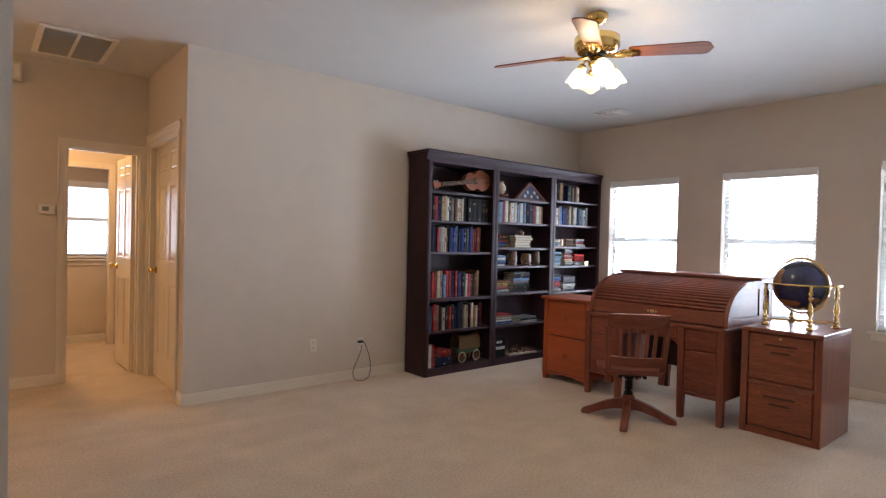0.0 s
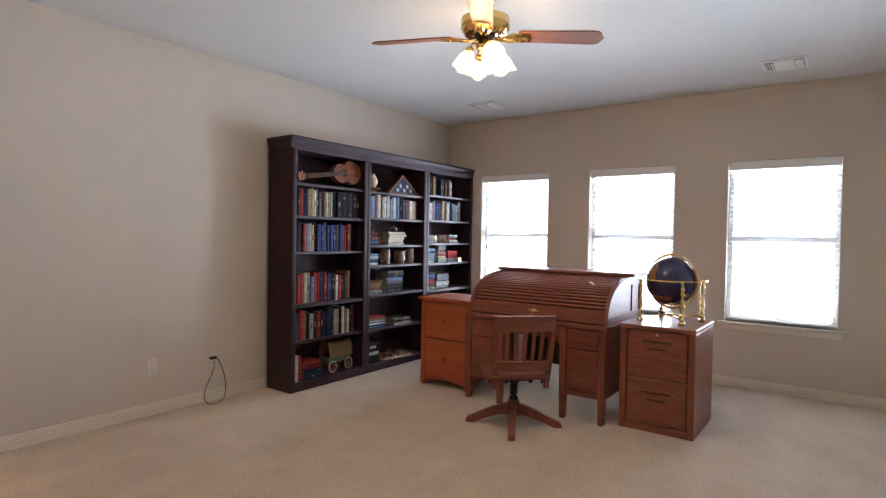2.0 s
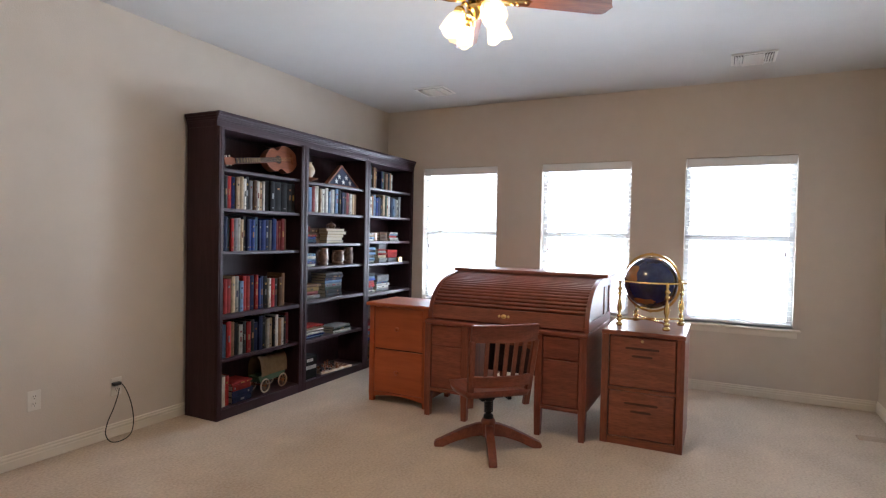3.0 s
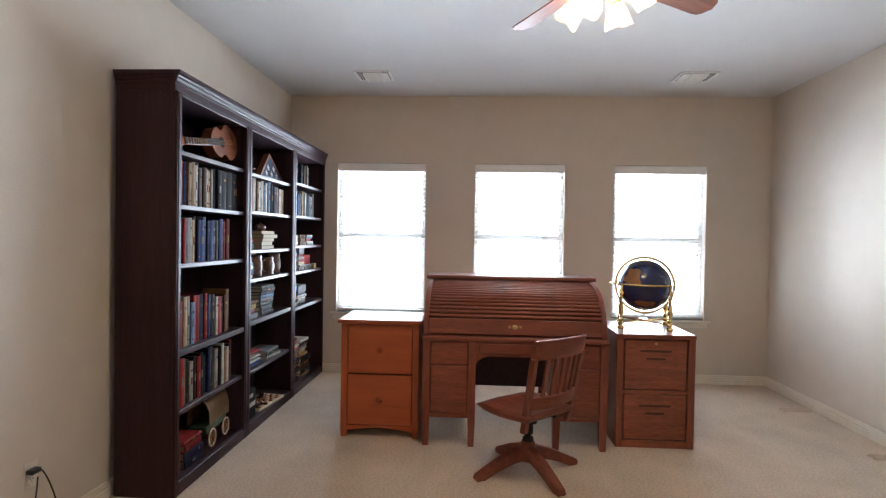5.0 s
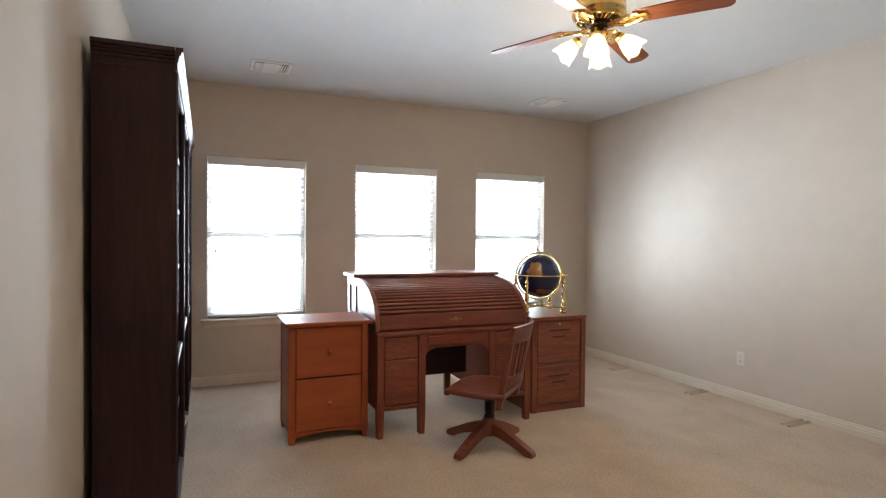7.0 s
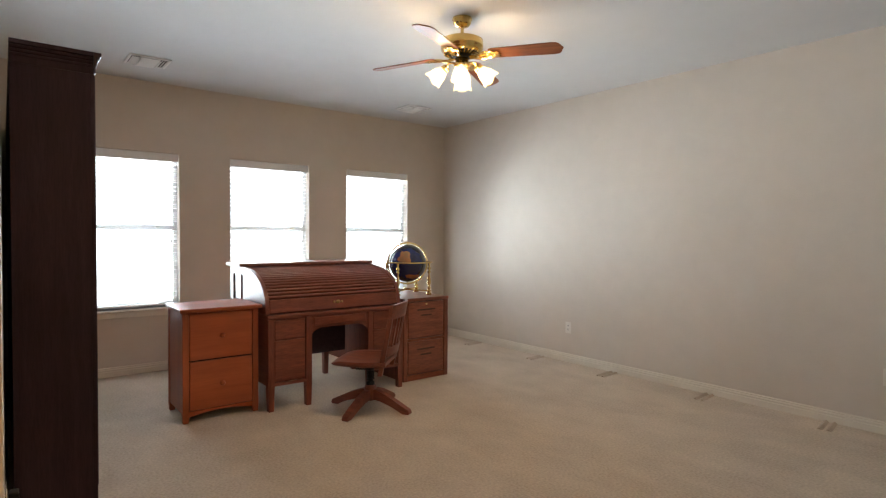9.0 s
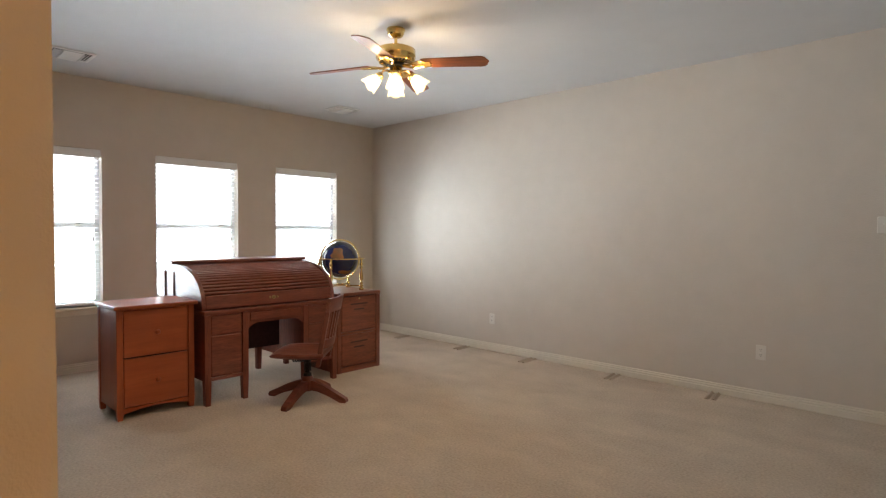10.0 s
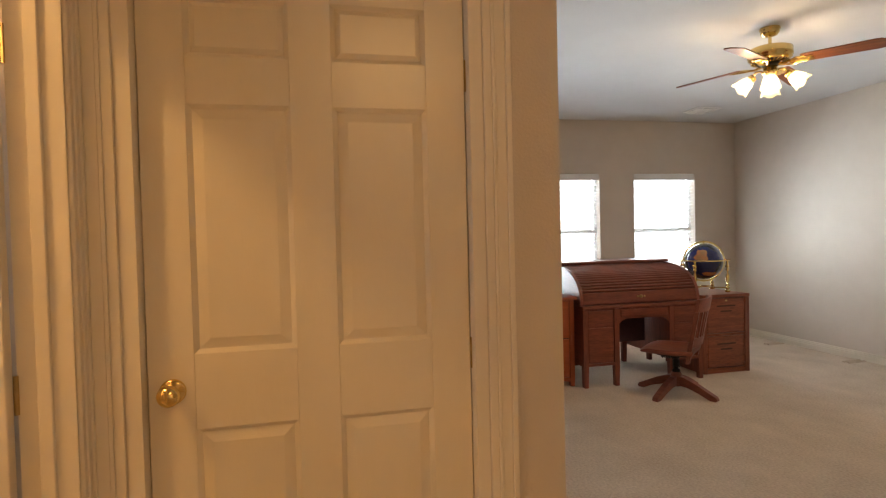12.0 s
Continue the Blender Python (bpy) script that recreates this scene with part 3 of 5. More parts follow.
# ---- roll-top desk ----
DX, DY0, DY1 = 4.535, 2.412, 3.600


def drawer_front(y0, y1, z0, z1, x, parent, material, name="drawer_front"):
    bm = box(x - 0.014, x, y0, y1, z0, z1, 0.004)
    return part(name, bm, material, parent)


def roll_outline(grow=0.0):
    """Side curve of the roll, from the front of the writing bed up to the back shelf; (x, z) in the desk's frame."""
    out = []
    for i in range(25):
        a = math.pi / 2 * i / 24
        out.append((0.60 - (0.54 + grow) * abs(math.cos(a)) ** 0.86, 0.722 + (0.312 + grow) * abs(math.sin(a)) ** 0.86))
    return out


def roll_top_desk():
    w, depth = DY1 - DY0, 0.86
    root = thing("roll_top_desk", DX, DY0, 0, "closed reddish-brown oak roll-top desk standing on square legs", "desk")
    # legs run up as corner posts of the two pedestals
    for y in (0.0, 0.297, w - 0.345, w - 0.048):
        for x in (0.0, depth - 0.055):
            part("leg", prism([(y + a * 0.048, b) for a, b in ((0.1, 0), (0.9, 0), (1, 0.17), (1, 0.683), (0, 0.683), (0, 0.17))], x, x + 0.048, 0, bevel=0.002), OAKZ, root)
    for y0, y1 in ((0.048, 0.297), (w - 0.297, w - 0.048)):
        ped = part("pedestal", box(0.020, depth - 0.02, y0 - 0.002, y1 + 0.002, 0.185, 0.683, 0.001), OAKZ, root)
        for z0, z1 in ((0.531, 0.674), (0.217, 0.521)):
            f = drawer_front(y0 + 0.004, y1 - 0.004, z0, z1, 0.021, ped, OAKY)
        part("rail", box(0.004, 0.03, y0, y1, 0.185, 0.21, 0.002), OAKY, ped)
    for y in (0.004, w - 0.020):
        part("side_panel", box(0.048, depth - 0.055, y, y + 0.016, 0.185, 0.683, 0.001), OAKX, root)
    # centre drawer and arched apron over the knee hole
    ya, yb = 0.345, w - 0.345
    arch = [(ya, 0.683), (ya, 0.532), (ya + 0.012, 0.556), (ya + 0.04, 0.576), (ya + 0.08, 0.590), (yb - 0.08, 0.590), (yb - 0.04, 0.576), (yb - 0.012, 0.556), (yb, 0.532), (yb, 0.683)]
    part("apron", prism(arch, 0.012, 0.034, 0, bevel=0.001), OAKY, root)
    part("centre_drawer", box(0.003, 0.013, ya + 0.02, yb - 0.02, 0.606, 0.672, 0.003), OAKY, root)
    # modesty panel takes the espresso wood, darker than the desk's oak
    part("modesty_panel", box(0.40, 0.415, ya, yb, 0.30, 0.683), ESPX, root, "modesty panel in dark espresso wood")
    # writing bed with rounded nose
    part("writing_bed", box(-0.003, depth, -0.005, w + 0.005, 0.684, 0.714, 0.006, segments=2), OAKY, root)
    # side frames of the roll: curved rail with an inset panel
    curve = roll_outline(0.012)
    for y0 in (0.0, w - 0.030):
        outer = curve + [(depth - 0.02, curve[-1][1]), (depth - 0.02, 0.716), (curve[0][0], 0.716)]
        inner = [(0.60 - 0.455 * abs(math.cos(math.pi / 2 * i / 16)) ** 0.86, 0.775 + 0.208 * abs(math.sin(math.pi / 2 * i / 16)) ** 0.86) for i in range(17)]
        inner += [(depth - 0.075, inner[-1][1]), (depth - 0.075, 0.775)]
        bm = bmesh.new()
        vo = [[bm.verts.new((p[0], y, p[1])) for p in outer] for y in (y0, y0 + 0.030)]
        n = len(outer)
        for k in range(n):
            bm.faces.new((vo[0][k], vo[0][(k + 1) % n], vo[1][(k + 1) % n], vo[1][k]))
        vi = [[bm.verts.new((p[0], y, p[1])) for p in inner] for y in (y0, y0 + 0.030)]
        m = len(inner)
        for k in range(m):
            bm.faces.new((vi[0][k], vi[0][(k + 1) % m], vi[1][(k + 1) % m], vi[1][k]))
        for ring in (0, 1):
            eo = [bm.edges.get((vo[ring][k], vo[ring][(k + 1) % n])) for k in range(n)]
            ei = [bm.edges.get((vi[ring][k], vi[ring][(k + 1) % m])) for k in range(m)]
            bmesh.ops.triangle_fill(bm, use_beauty=True, edges=eo + ei)
        side = part("roll_side_frame", bm, OAKX, root)
        part("inset_panel", prism(inner, y0 + 0.010, y0 + 0.019, 1), OAKX, side)
        part("muntin", box(0.60, 0.635, y0 + 0.002, y0 + 0.028, 0.775, 0.983, 0.001), OAKZ, side)
    # tambour slats along the curve
    slats = roll_outline(0.0)
    pts = [Vector((p[0], 0, p[1])) for p in slats]
    length = [0.0]
    for a, b in zip(pts, pts[1:]):
        length.append(length[-1] + (b - a).length)
    def along(s):
        for k in range(len(pts) - 1):
            if length[k + 1] >= s or k == len(pts) - 2:
                f = (s - length[k]) / (length[k + 1] - length[k])
                return pts[k].lerp(pts[k + 1], f), (pts[k + 1] - pts[k]).normalized()
    tambour = part("tambour_backing", prism([(p[0] + 0.012, p[1] - 0.008) for p in slats] + [(0.62, 0.725), (0.10, 0.725)], 0.031, w - 0.031, 1), SLOT, root, "roll-top tambour")
    count = 19
    pitch = (length[-1] - 0.105) / count
    prof = [(-0.5, 0), (-0.46, 0.55), (-0.25, 0.92), (0, 1.0), (0.25, 0.92), (0.46, 0.55), (0.5, 0)]
    bm = bmesh.new()
    for y in (0.031, w - 0.031):
        for u, v in prof:
            bm.verts.new((u * pitch * 0.80, y, v * 0.018 - 0.010))
    bm.verts.ensure_lookup_table()
    for k in range(6):
        bm.faces.new((bm.verts[k], bm.verts[k + 1], bm.verts[k + 8], bm.verts[k + 7]))
    bm.faces.new(bm.verts[0:7]), bm.faces.new(bm.verts[7:14])
    first = part("slat", bm, OAKY, tambour)
    for i in range(count):
        p, t = along(0.105 + (i + 0.5) * pitch)
        ob = first if i == 0 else new("slat", first.data)
        ob.parent = tambour
        ob.matrix_basis = Matrix.Translation(p) @ Matrix.Rotation(-math.atan2(t.z, t.x), 4, "Y")
    p, t = along(0.050)
    lift = part("lift_rail", box(-0.051, 0.051, 0.031, w - 0.031, -0.006, 0.011, 0.004), OAKY, root)
    lift.matrix_basis = Matrix.Translation(p) @ Matrix.Rotation(-math.atan2(t.z, t.x), 4, "Y")
    esc = lathe([(0, 0.007), (0.006, 0.007), (0.009, 0.004), (0.014, 0.003), (0.016, 0)], 14)
    for v in esc.verts:
        v.co.y *= 1.25
    part("lock_plate", turned(esc, pose(p.x - 0.012, w / 2 + 0.0, p.z + 0.004, 0, -80, 0)), BRASSD, root, "ornate brass lock plate")
    for s in (-1, 1):
        part("plate_scroll", turned(lathe([(0, 0.004), (0.008, 0.003), (0.010, 0)], 10), pose(p.x - 0.012, w / 2 + s * 0.034, p.z + 0.004, 0, -80, 0)), BRASSD, root, "brass scroll")
    # top shelf
    part("top_shelf", box(0.545, depth + 0.03, -0.028, w + 0.028, 1.047, 1.074, 0.006, segments=2), OAKY, root)
    part("back_panel", box(depth - 0.02, depth - 0.005, 0.0, w, 0.716, 1.046), OAKY, root)
    return root


roll_top_desk()


# ---- file cabinets ----
def pine_cabinet():
    x, y0, y1, top = 4.64, 3.635, 4.160, 0.795
    w, d = y1 - y0, 0.43
    root = thing("pine_file_cabinet", x, y0, 0, "orange-stained pine two-drawer file cabinet beside the desk", "file cabinet")
    for y in (0, w - 0.042):
        for xx in (0, d - 0.04):
            part("post", prism([(y + a, b) for a, b in ((0.004, 0), (0.038, 0), (0.042, 0.06), (0.042, top - 0.026), (0, top - 0.026), (0, 0.06))], xx, xx + 0.04, 0, bevel=0.002), PINEZ, root)
    for y in (0.006, w - 0.022):
        part("side_panel", box(0.04, d - 0.04, y, y + 0.016, 0.06, top - 0.026), PINEZ, root)
    part("back_panel", box(d - 0.02, d - 0.008, 0.04, w - 0.04, 0.06, top - 0.026), PINEZ, root)
    part("top", box(-0.028, d + 0.01, -0.022, w + 0.022, top - 0.026, top, 0.007, segments=2), PINEY, root)
    part("top_rail", box(0.006, 0.03, 0.042, w - 0.042, top - 0.036, top - 0.027), PINEY, root)
    a, b = 0.046, w - 0.046
    foot = [(a - 0.004, 0.078), (a - 0.004, 0.03)] + [(a + (b - a) * i / 12, 0.040 + 0.024 * math.sin(math.pi * i / 12)) for i in range(13)] + [(b + 0.004, 0.03), (b + 0.004, 0.078)]
    part("apron", prism(foot, 0.008, 0.028, 0), PINEY, root)
    for z0, z1 in ((0.084, 0.421), (0.431, 0.757)):
        f = part("drawer_front", box(0.003, 0.024, a, b, z0, z1, 0.003), PINEY, root)
        kb = lathe([(0.008, 0), (0.008, 0.010), (0.016, 0.017), (0.018, 0.023), (0.012, 0.030), (0, 0.032)], 16)
        part("knob", turned(kb, pose(0.004, (a + b) / 2, (z0 + z1) / 2 + (0.0 if z0 > 0.2 else 0.0), 0, -90, 0)), PINEY, f, "turned wooden knob", smooth=True)
    part("carcass", box(0.026, d - 0.02, 0.022, w - 0.022, 0.084, top - 0.03), SLOT, root)
    return root


def oak_cabinet():
    x, y0, y1, top = 4.635, 1.832, 2.335, 0.745
    w, d = y1 - y0, 0.595
    root = thing("oak_file_cabinet", x, y0, 0, "dark reddish oak two-drawer file cabinet holding a globe", "file cabinet")
    part("side_panel", box(0.0, d, 0.0, 0.045, 0, top - 0.03, 0.003), FILEZ, root)
    part("side_panel", box(0.0, d, w - 0.045, w, 0, top - 0.03, 0.003), FILEZ, root)
    part("back_panel", box(d - 0.02, d - 0.006, 0.045, w - 0.045, 0.03, top - 0.03), FILEZ, root)
    part("top", box(-0.004, d, -0.003, w + 0.003, top - 0.030, top, 0.005, segments=2), FILEY, root)
    part("mid_rail", box(0.006, 0.03, 0.045, w - 0.045, 0.355, 0.376, 0.001), FILEY, root)
    part("base_rail", box(0.006, 0.03, 0.045, w - 0.045, 0.0, 0.05, 0.001), FILEY, root)
    part("carcass", box(0.024, d - 0.02, 0.045, w - 0.045, 0.05, top - 0.03), SLOT, root)
    for z0, z1 in ((0.054, 0.352), (0.379, 0.710)):
        f = part("drawer_front", box(0.005, 0.024, 0.051, w - 0.051, z0 + 0.002, z1 - 0.002, 0.005), FILEY, root)
        zc = z1 - 0.075
        # uncut strips on the drawer face; their dark colour gives the recess shade
        for dz, l in ((0.0, 0.105), (-0.050, 0.065)):
            part("finger_pull", prism([(w / 2 - l + 0.008, zc + dz - 0.007), (w / 2 + l - 0.008, zc + dz - 0.007), (w / 2 + l, zc + dz), (w / 2 + l - 0.008, zc + dz + 0.007), (w / 2 - l + 0.008, zc + dz + 0.007), (w / 2 - l, zc + dz)], 0.0035, 0.0055, 0), PULL, f, "finger pull drawn as a dark strip for recess shade")
        if z0 > 0.3:
            part("lock", turned(lathe([(0.009, 0), (0.009, 0.004), (0.006, 0.006), (0, 0.006)], 14), pose(0.005, w / 2, z1 - 0.025, 0, -90, 0)), BRASSD, f, "round brass lock")
    return root


pine_cabinet()
oak_cabinet()


# ---- swivel chair ----
def swivel_chair():
    root = thing("swivel_chair", 4.182, 2.946, 0, "dark reddish wooden swivel desk chair with a slatted back", "chair", turn=27)
    # local: x ahead, y left
    zs = 0.385
    for k in range(4):
        bm = bmesh.new()
        # arched foot: outline in (radius, height)
        ol = [(0.02, 0.075), (0.10, 0.075), (0.20, 0.045), (0.285, 0.0), (0.335, 0.0), (0.345, 0.012), (0.335, 0.035), (0.27, 0.065), (0.16, 0.118), (0.07, 0.150), (0.02, 0.155)]
        prism(ol, -0.024, 0.024, 1, bm, bevel=0.004)
        part("foot", turned(bm, pose(0, 0, 0, 0, 0, 90 * k + 0)), OAKX, root)
    part("hub", lathe([(0.0, 0.07), (0.042, 0.07), (0.046, 0.10), (0.046, 0.165), (0.036, 0.185), (0.0, 0.187)], 20), OAKZ, root, smooth=True)
    part("column", lathe([(0.0, 0.18), (0.034, 0.18), (0.030, 0.205), (0.016, 0.215), (0.016, 0.29), (0.03, 0.30), (0.03, 0.325), (0, 0.325)], 18), IRON, root, "black iron swivel column")
    bm = tube([(0, 0, 0.235 + 0.0006 * i) for i in range(2)], 0.024, 12)
    sp = [(0.026 * math.cos(i * 0.7), 0.026 * math.sin(i * 0.7), 0.222 + i * 0.00125) for i in range(56)]
    part("spring", tube(sp, 0.0045, 6, bm), IRON, root, "coiled iron spring")
    bm = box(-0.13, 0.13, -0.10, -0.075, zs - 0.055, zs - 0.022, 0.004)
    box(-0.13, 0.13, 0.075, 0.10, zs - 0.055, zs - 0.022, 0.004, bm)
    box(-0.05, 0.05, -0.08, 0.08, zs - 0.062, zs - 0.040, 0.004, bm)
    part("seat_bracket", bm, IRON, root, "black iron tilt bracket")
    coil = [(-0.03 + 0.0022 * i, 0.030 * math.cos(i * 0.7), zs - 0.064 + 0.026 * math.sin(i * 0.7)) for i in range(64)]
    part("tilt_spring", tube(coil, 0.006, 6), IRON, root, "black coiled tilt spring")
    # saddle seat
    bm = bmesh.new()
    n, m = 18, 18
    def seat_pt(u, v):
        x = -0.165 + 0.41 * u
        half = 0.205 + 0.030 * math.sin(math.pi * min(u * 1.1, 1)) - 0.10 * max(0, u - 0.8) ** 2 * 5
        y = (2 * v - 1) * half
        dip = 0.016 * (1 - (2 * v - 1) ** 2) * math.sin(math.pi * min(1, u * 1.05)) - 0.006 * math.cos(2 * math.pi * (v - 0.5)) * max(0, u - 0.6)
        return x, y, zs + 0.012 - dip - (0.018 * max(0, u - 0.85) / 0.15)
    top = [[bm.verts.new(seat_pt(i / n, j / m)) for j in range(m + 1)] for i in range(n + 1)]
    bot = [[bm.verts.new((seat_pt(i / n, j / m)[0] * 0.96, seat_pt(i / n, j / m)[1] * 0.95, zs - 0.024)) for j in range(m + 1)] for i in range(n + 1)]
    for g in (top, bot):
        for i in range(n):
            for j in range(m):
                bm.faces.new((g[i][j], g[i + 1][j], g[i + 1][j + 1], g[i][j + 1]))
    rim = [(i, 0) for i in range(n)] + [(n, j) for j in range(m)] + [(i, m) for i in range(n, 0, -1)] + [(0, j) for j in range(m, 0, -1)]
    for a, b in zip(rim, rim[1:] + rim[:1]):
        bm.faces.new((top[a[0]][a[1]], top[b[0]][b[1]], bot[b[0]][b[1]], bot[a[0]][a[1]]))
    part("seat", bm, OAKX, root, smooth=True)
    # back: two raked posts that run past the seat, curved rails, slats
    def back_x(y, z):
        return -0.135 - (z - zs) * 0.19 + 0.0 - 0.045 * (1 - (y / 0.21) ** 2)
    for s in (-1, 1):
        y = s * 0.190 - 0.012
        zs_list = [zs - 0.09, zs - 0.05, zs, zs + 0.2, zs + 0.332]
        bm = bmesh.new()
        prev = None
        for z in zs_list:
            x = back_x(0.205, z)
            hw = 0.019
            ring = [bm.verts.new((x + a * 0.017, y + s * (z - zs) * 0.045 + b * hw, z)) for a, b in ((-1, -1), (1, -1), (1, 1), (-1, 1))]
            if prev:
                for q in range(4):
                    bm.faces.new((prev[q], prev[(q + 1) % 4], ring[(q + 1) % 4], ring[q]))
            else:
                bm.faces.new(ring)
            prev = ring
        bm.faces.new(prev)
        bmesh.ops.bevel(bm, geom=bm.edges[:], offset=0.004, segments=1, affect="EDGES")
        part("back_post", bm, OAKZ, root)
    def rail(name, z0, z1, half, thick, crown=0.0):
        bm = bmesh.new()
        rings = []
        k = 14
        for i in range(k + 1):
            y = -half + 2 * half * i / k
            zt = z1 + crown * (1 - (y / half) ** 2)
            ring = []
            for z, o in ((z0, -thick), (zt - 0.004, -thick), (zt, -thick + 0.004), (zt, thick - 0.004), (zt - 0.004, thick), (z0, thick)):
                ring.append(bm.verts.new((back_x(y, z) + o, y - 0.012, z)))
            rings.append(ring)
        for a, b in zip(rings, rings[1:]):
            for q in range(6):
                bm.faces.new((a[q], a[(q + 1) % 6], b[(q + 1) % 6], b[q]))
        bm.faces.new(rings[0]), bm.faces.new(rings[-1])
        part(name, bm, OAKY, root)
    rail("crest_rail", zs + 0.325, zs + 0.428, 0.215, 0.013, 0.006)
    rail("lower_rail", zs + 0.045, zs + 0.115, 0.188, 0.012)
    for i in range(5):
        y = -0.116 + 0.058 * i
        bm = bmesh.new()
        prev = None
        for z in (zs + 0.108, zs + 0.18, zs + 0.26, zs + 0.332):
            ring = [bm.verts.new((back_x(y, z) + a * 0.006, y * (1 + 0.25 * (z - zs - 0.1)) - 0.012 + b * 0.0125, z)) for a, b in ((-1, -1), (1, -1), (1, 1), (-1, 1))]
            if prev:
                for q in range(4):
                    bm.faces.new((prev[q], prev[(q + 1) % 4], ring[(q + 1) % 4], ring[q]))
            else:
                bm.faces.new(ring)
            prev = ring
        bm.faces.new(prev)
        part("slat", bm, OAKZ, root)
    for ob in root.children:
        if ob.name.split(".")[0] in ("seat", "seat_bracket", "tilt_spring", "back_post", "crest_rail", "lower_rail", "slat"):
            ob.matrix_basis = pose(0, 0, 0, 0, 0, 16.5)
    return root


swivel_chair()


# ---- ceiling fan ----
def ceiling_fan():
    root = thing("ceiling_fan", 3.38, 2.742, CEIL, "brass ceiling fan with four wooden blades and four lit glass shades", "ceiling fan", turn=29)
    part("canopy", lathe([(0, 0), (0.064, 0), (0.066, -0.012), (0.058, -0.020), (0.060, -0.032), (0.045, -0.052), (0.022, -0.060), (0.0, -0.060)], 28), BRASS, root, smooth=True)
    part("downrod", tube([(0, 0, -0.055), (0, 0, -0.140)], 0.011, 12), BRASS, root)
    part("motor_housing", lathe([(0, -0.118), (0.030, -0.120), (0.045, -0.130), (0.122, -0.138), (0.138, -0.146), (0.140, -0.198), (0.133, -0.204), (0.136, -0.212), (0.112, -0.232), (0.07, -0.240), (0.0, -0.240)], 40), BRASS, root, smooth=True)
    bm = bmesh.new()
    for i in range(30):
        a = 2 * math.pi * i / 30
        turned_bm = box(0.080, 0.119, -0.0035, 0.0035, -0.0025, 0.0025)
        turned(turned_bm, pose(0, 0, 0, 0, 0, math.degrees(a)) @ pose(0, 0, -0.2385, 0, 0, 0) @ pose(0.1, 0, 0, 0, -12, 0) @ pose(-0.1, 0, 0))
        me = bpy.data.meshes.new("tmp")
        turned_bm.to_mesh(me); turned_bm.free()
        bm.from_mesh(me)
        bpy.data.meshes.remove(me)
    part("vent_ring", lathe([(0.072, -0.238), (0.113, -0.230), (0.115, -0.2335), (0.074, -0.2418), (0.072, -0.238)], 36), SLOT, root, "dark vent gap under the motor")
    part("vent_fins", bm, BRASS, root, "brass fins under the motor")
    part("flywheel", lathe([(0, -0.24), (0.062, -0.242), (0.064, -0.256), (0.05, -0.262), (0, -0.262)], 24), IRON, root)
    for k in range(4):
        rot = pose(0, 0, 0, 0, 0, 90 * k)
        iron = bmesh.new()
        for s in (-1, 1):
            tube([(0.05, s * 0.010, -0.232), (0.10, s * 0.014, -0.240), (0.135, s * 0.030, -0.236), (0.165, s * 0.036, -0.228), (0.20, s * 0.020, -0.226), (0.235, s * 0.004, -0.228)], 0.0075, 8, iron)
        tube([(0.12, 0, -0.236), (0.16, 0, -0.231), (0.245, 0, -0.229)], [0.006, 0.012, 0.006], 8, iron)
        prism([(0.168, -0.014), (0.185, -0.040), (0.215, -0.046), (0.222, -0.030), (0.250, -0.038), (0.262, -0.020), (0.248, -0.010), (0.270, 0.0),
               (0.248, 0.010), (0.262, 0.020), (0.250, 0.038), (0.222, 0.030), (0.215, 0.046), (0.185, 0.040), (0.168, 0.014)], -0.233, -0.227, 2, iron)
        for u, v in ((0.20, -0.022), (0.20, 0.022), (0.235, 0.0)):
            lathe([(0.0, -0.010), (0.006, -0.008), (0.007, 0.0)], 8, iron, (u, v, -0.229))
        arm = part("blade_bracket", turned(iron, rot @ pose(0, 0, -0.022) @ pose(0, 0, -0.228, -12, 2, 0) @ pose(0, 0, 0.228)), BRASS, root, "ornate cast brass blade bracket", smooth=False)
        ol = [(0.19, -0.046), (0.21, -0.056), (0.60, -0.067), (0.628, -0.062), (0.645, -0.046), (0.652, -0.020), (0.664, 0.0), (0.652, 0.020), (0.645, 0.046), (0.628, 0.062), (0.60, 0.067), (0.21, 0.056), (0.19, 0.046)]
        bm = prism(ol, -0.0035, 0.0035, 2, bevel=0.0012)
        blade = part("blade", bm, BLADE, root)
        blade.matrix_basis = rot @ pose(0, 0, -0.240, 0, 2.5, 0) @ pose(0, 0, 0, -12, 0, 0)
    # light kit
    part("light_fitter", lathe([(0, -0.24), (0.040, -0.242), (0.046, -0.252), (0.042, -0.285), (0.052, -0.295), (0.052, -0.312), (0.030, -0.330), (0.018, -0.345), (0.008, -0.352), (0, -0.356)], 28), BRASS, root, smooth=True)
    for k in range(4):
        a, lean, reach = 108 + 90 * k, (20, 48)[k % 2], (0.084, 0.100)[k % 2]
        rot = pose(0, 0, 0, 0, 0, a)
        arm = tube([(0.040, 0, -0.300), (0.058, 0, -0.288), (reach - 0.012, 0, -0.290), (reach - 0.004, 0, -0.304), (reach, 0, -0.320)], 0.0075, 8)
        part("lamp_arm", turned(arm, rot), BRASS, root, smooth=True)
        tilt = rot @ pose(reach, 0, -0.318, 0, -lean, 0) @ Matrix.Scale(1.03, 4)
        part("socket_cup", turned(lathe([(0, 0.004), (0.020, 0.004), (0.026, -0.006), (0.028, -0.026), (0.024, -0.030)], 18), tilt), BRASS, root, smooth=True)
        bm = bmesh.new()
        prof = [(0.026, -0.022), (0.030, -0.032), (0.040, -0.050), (0.048, -0.075), (0.054, -0.100), (0.060, -0.122)]
        steps = 32
        rings = []
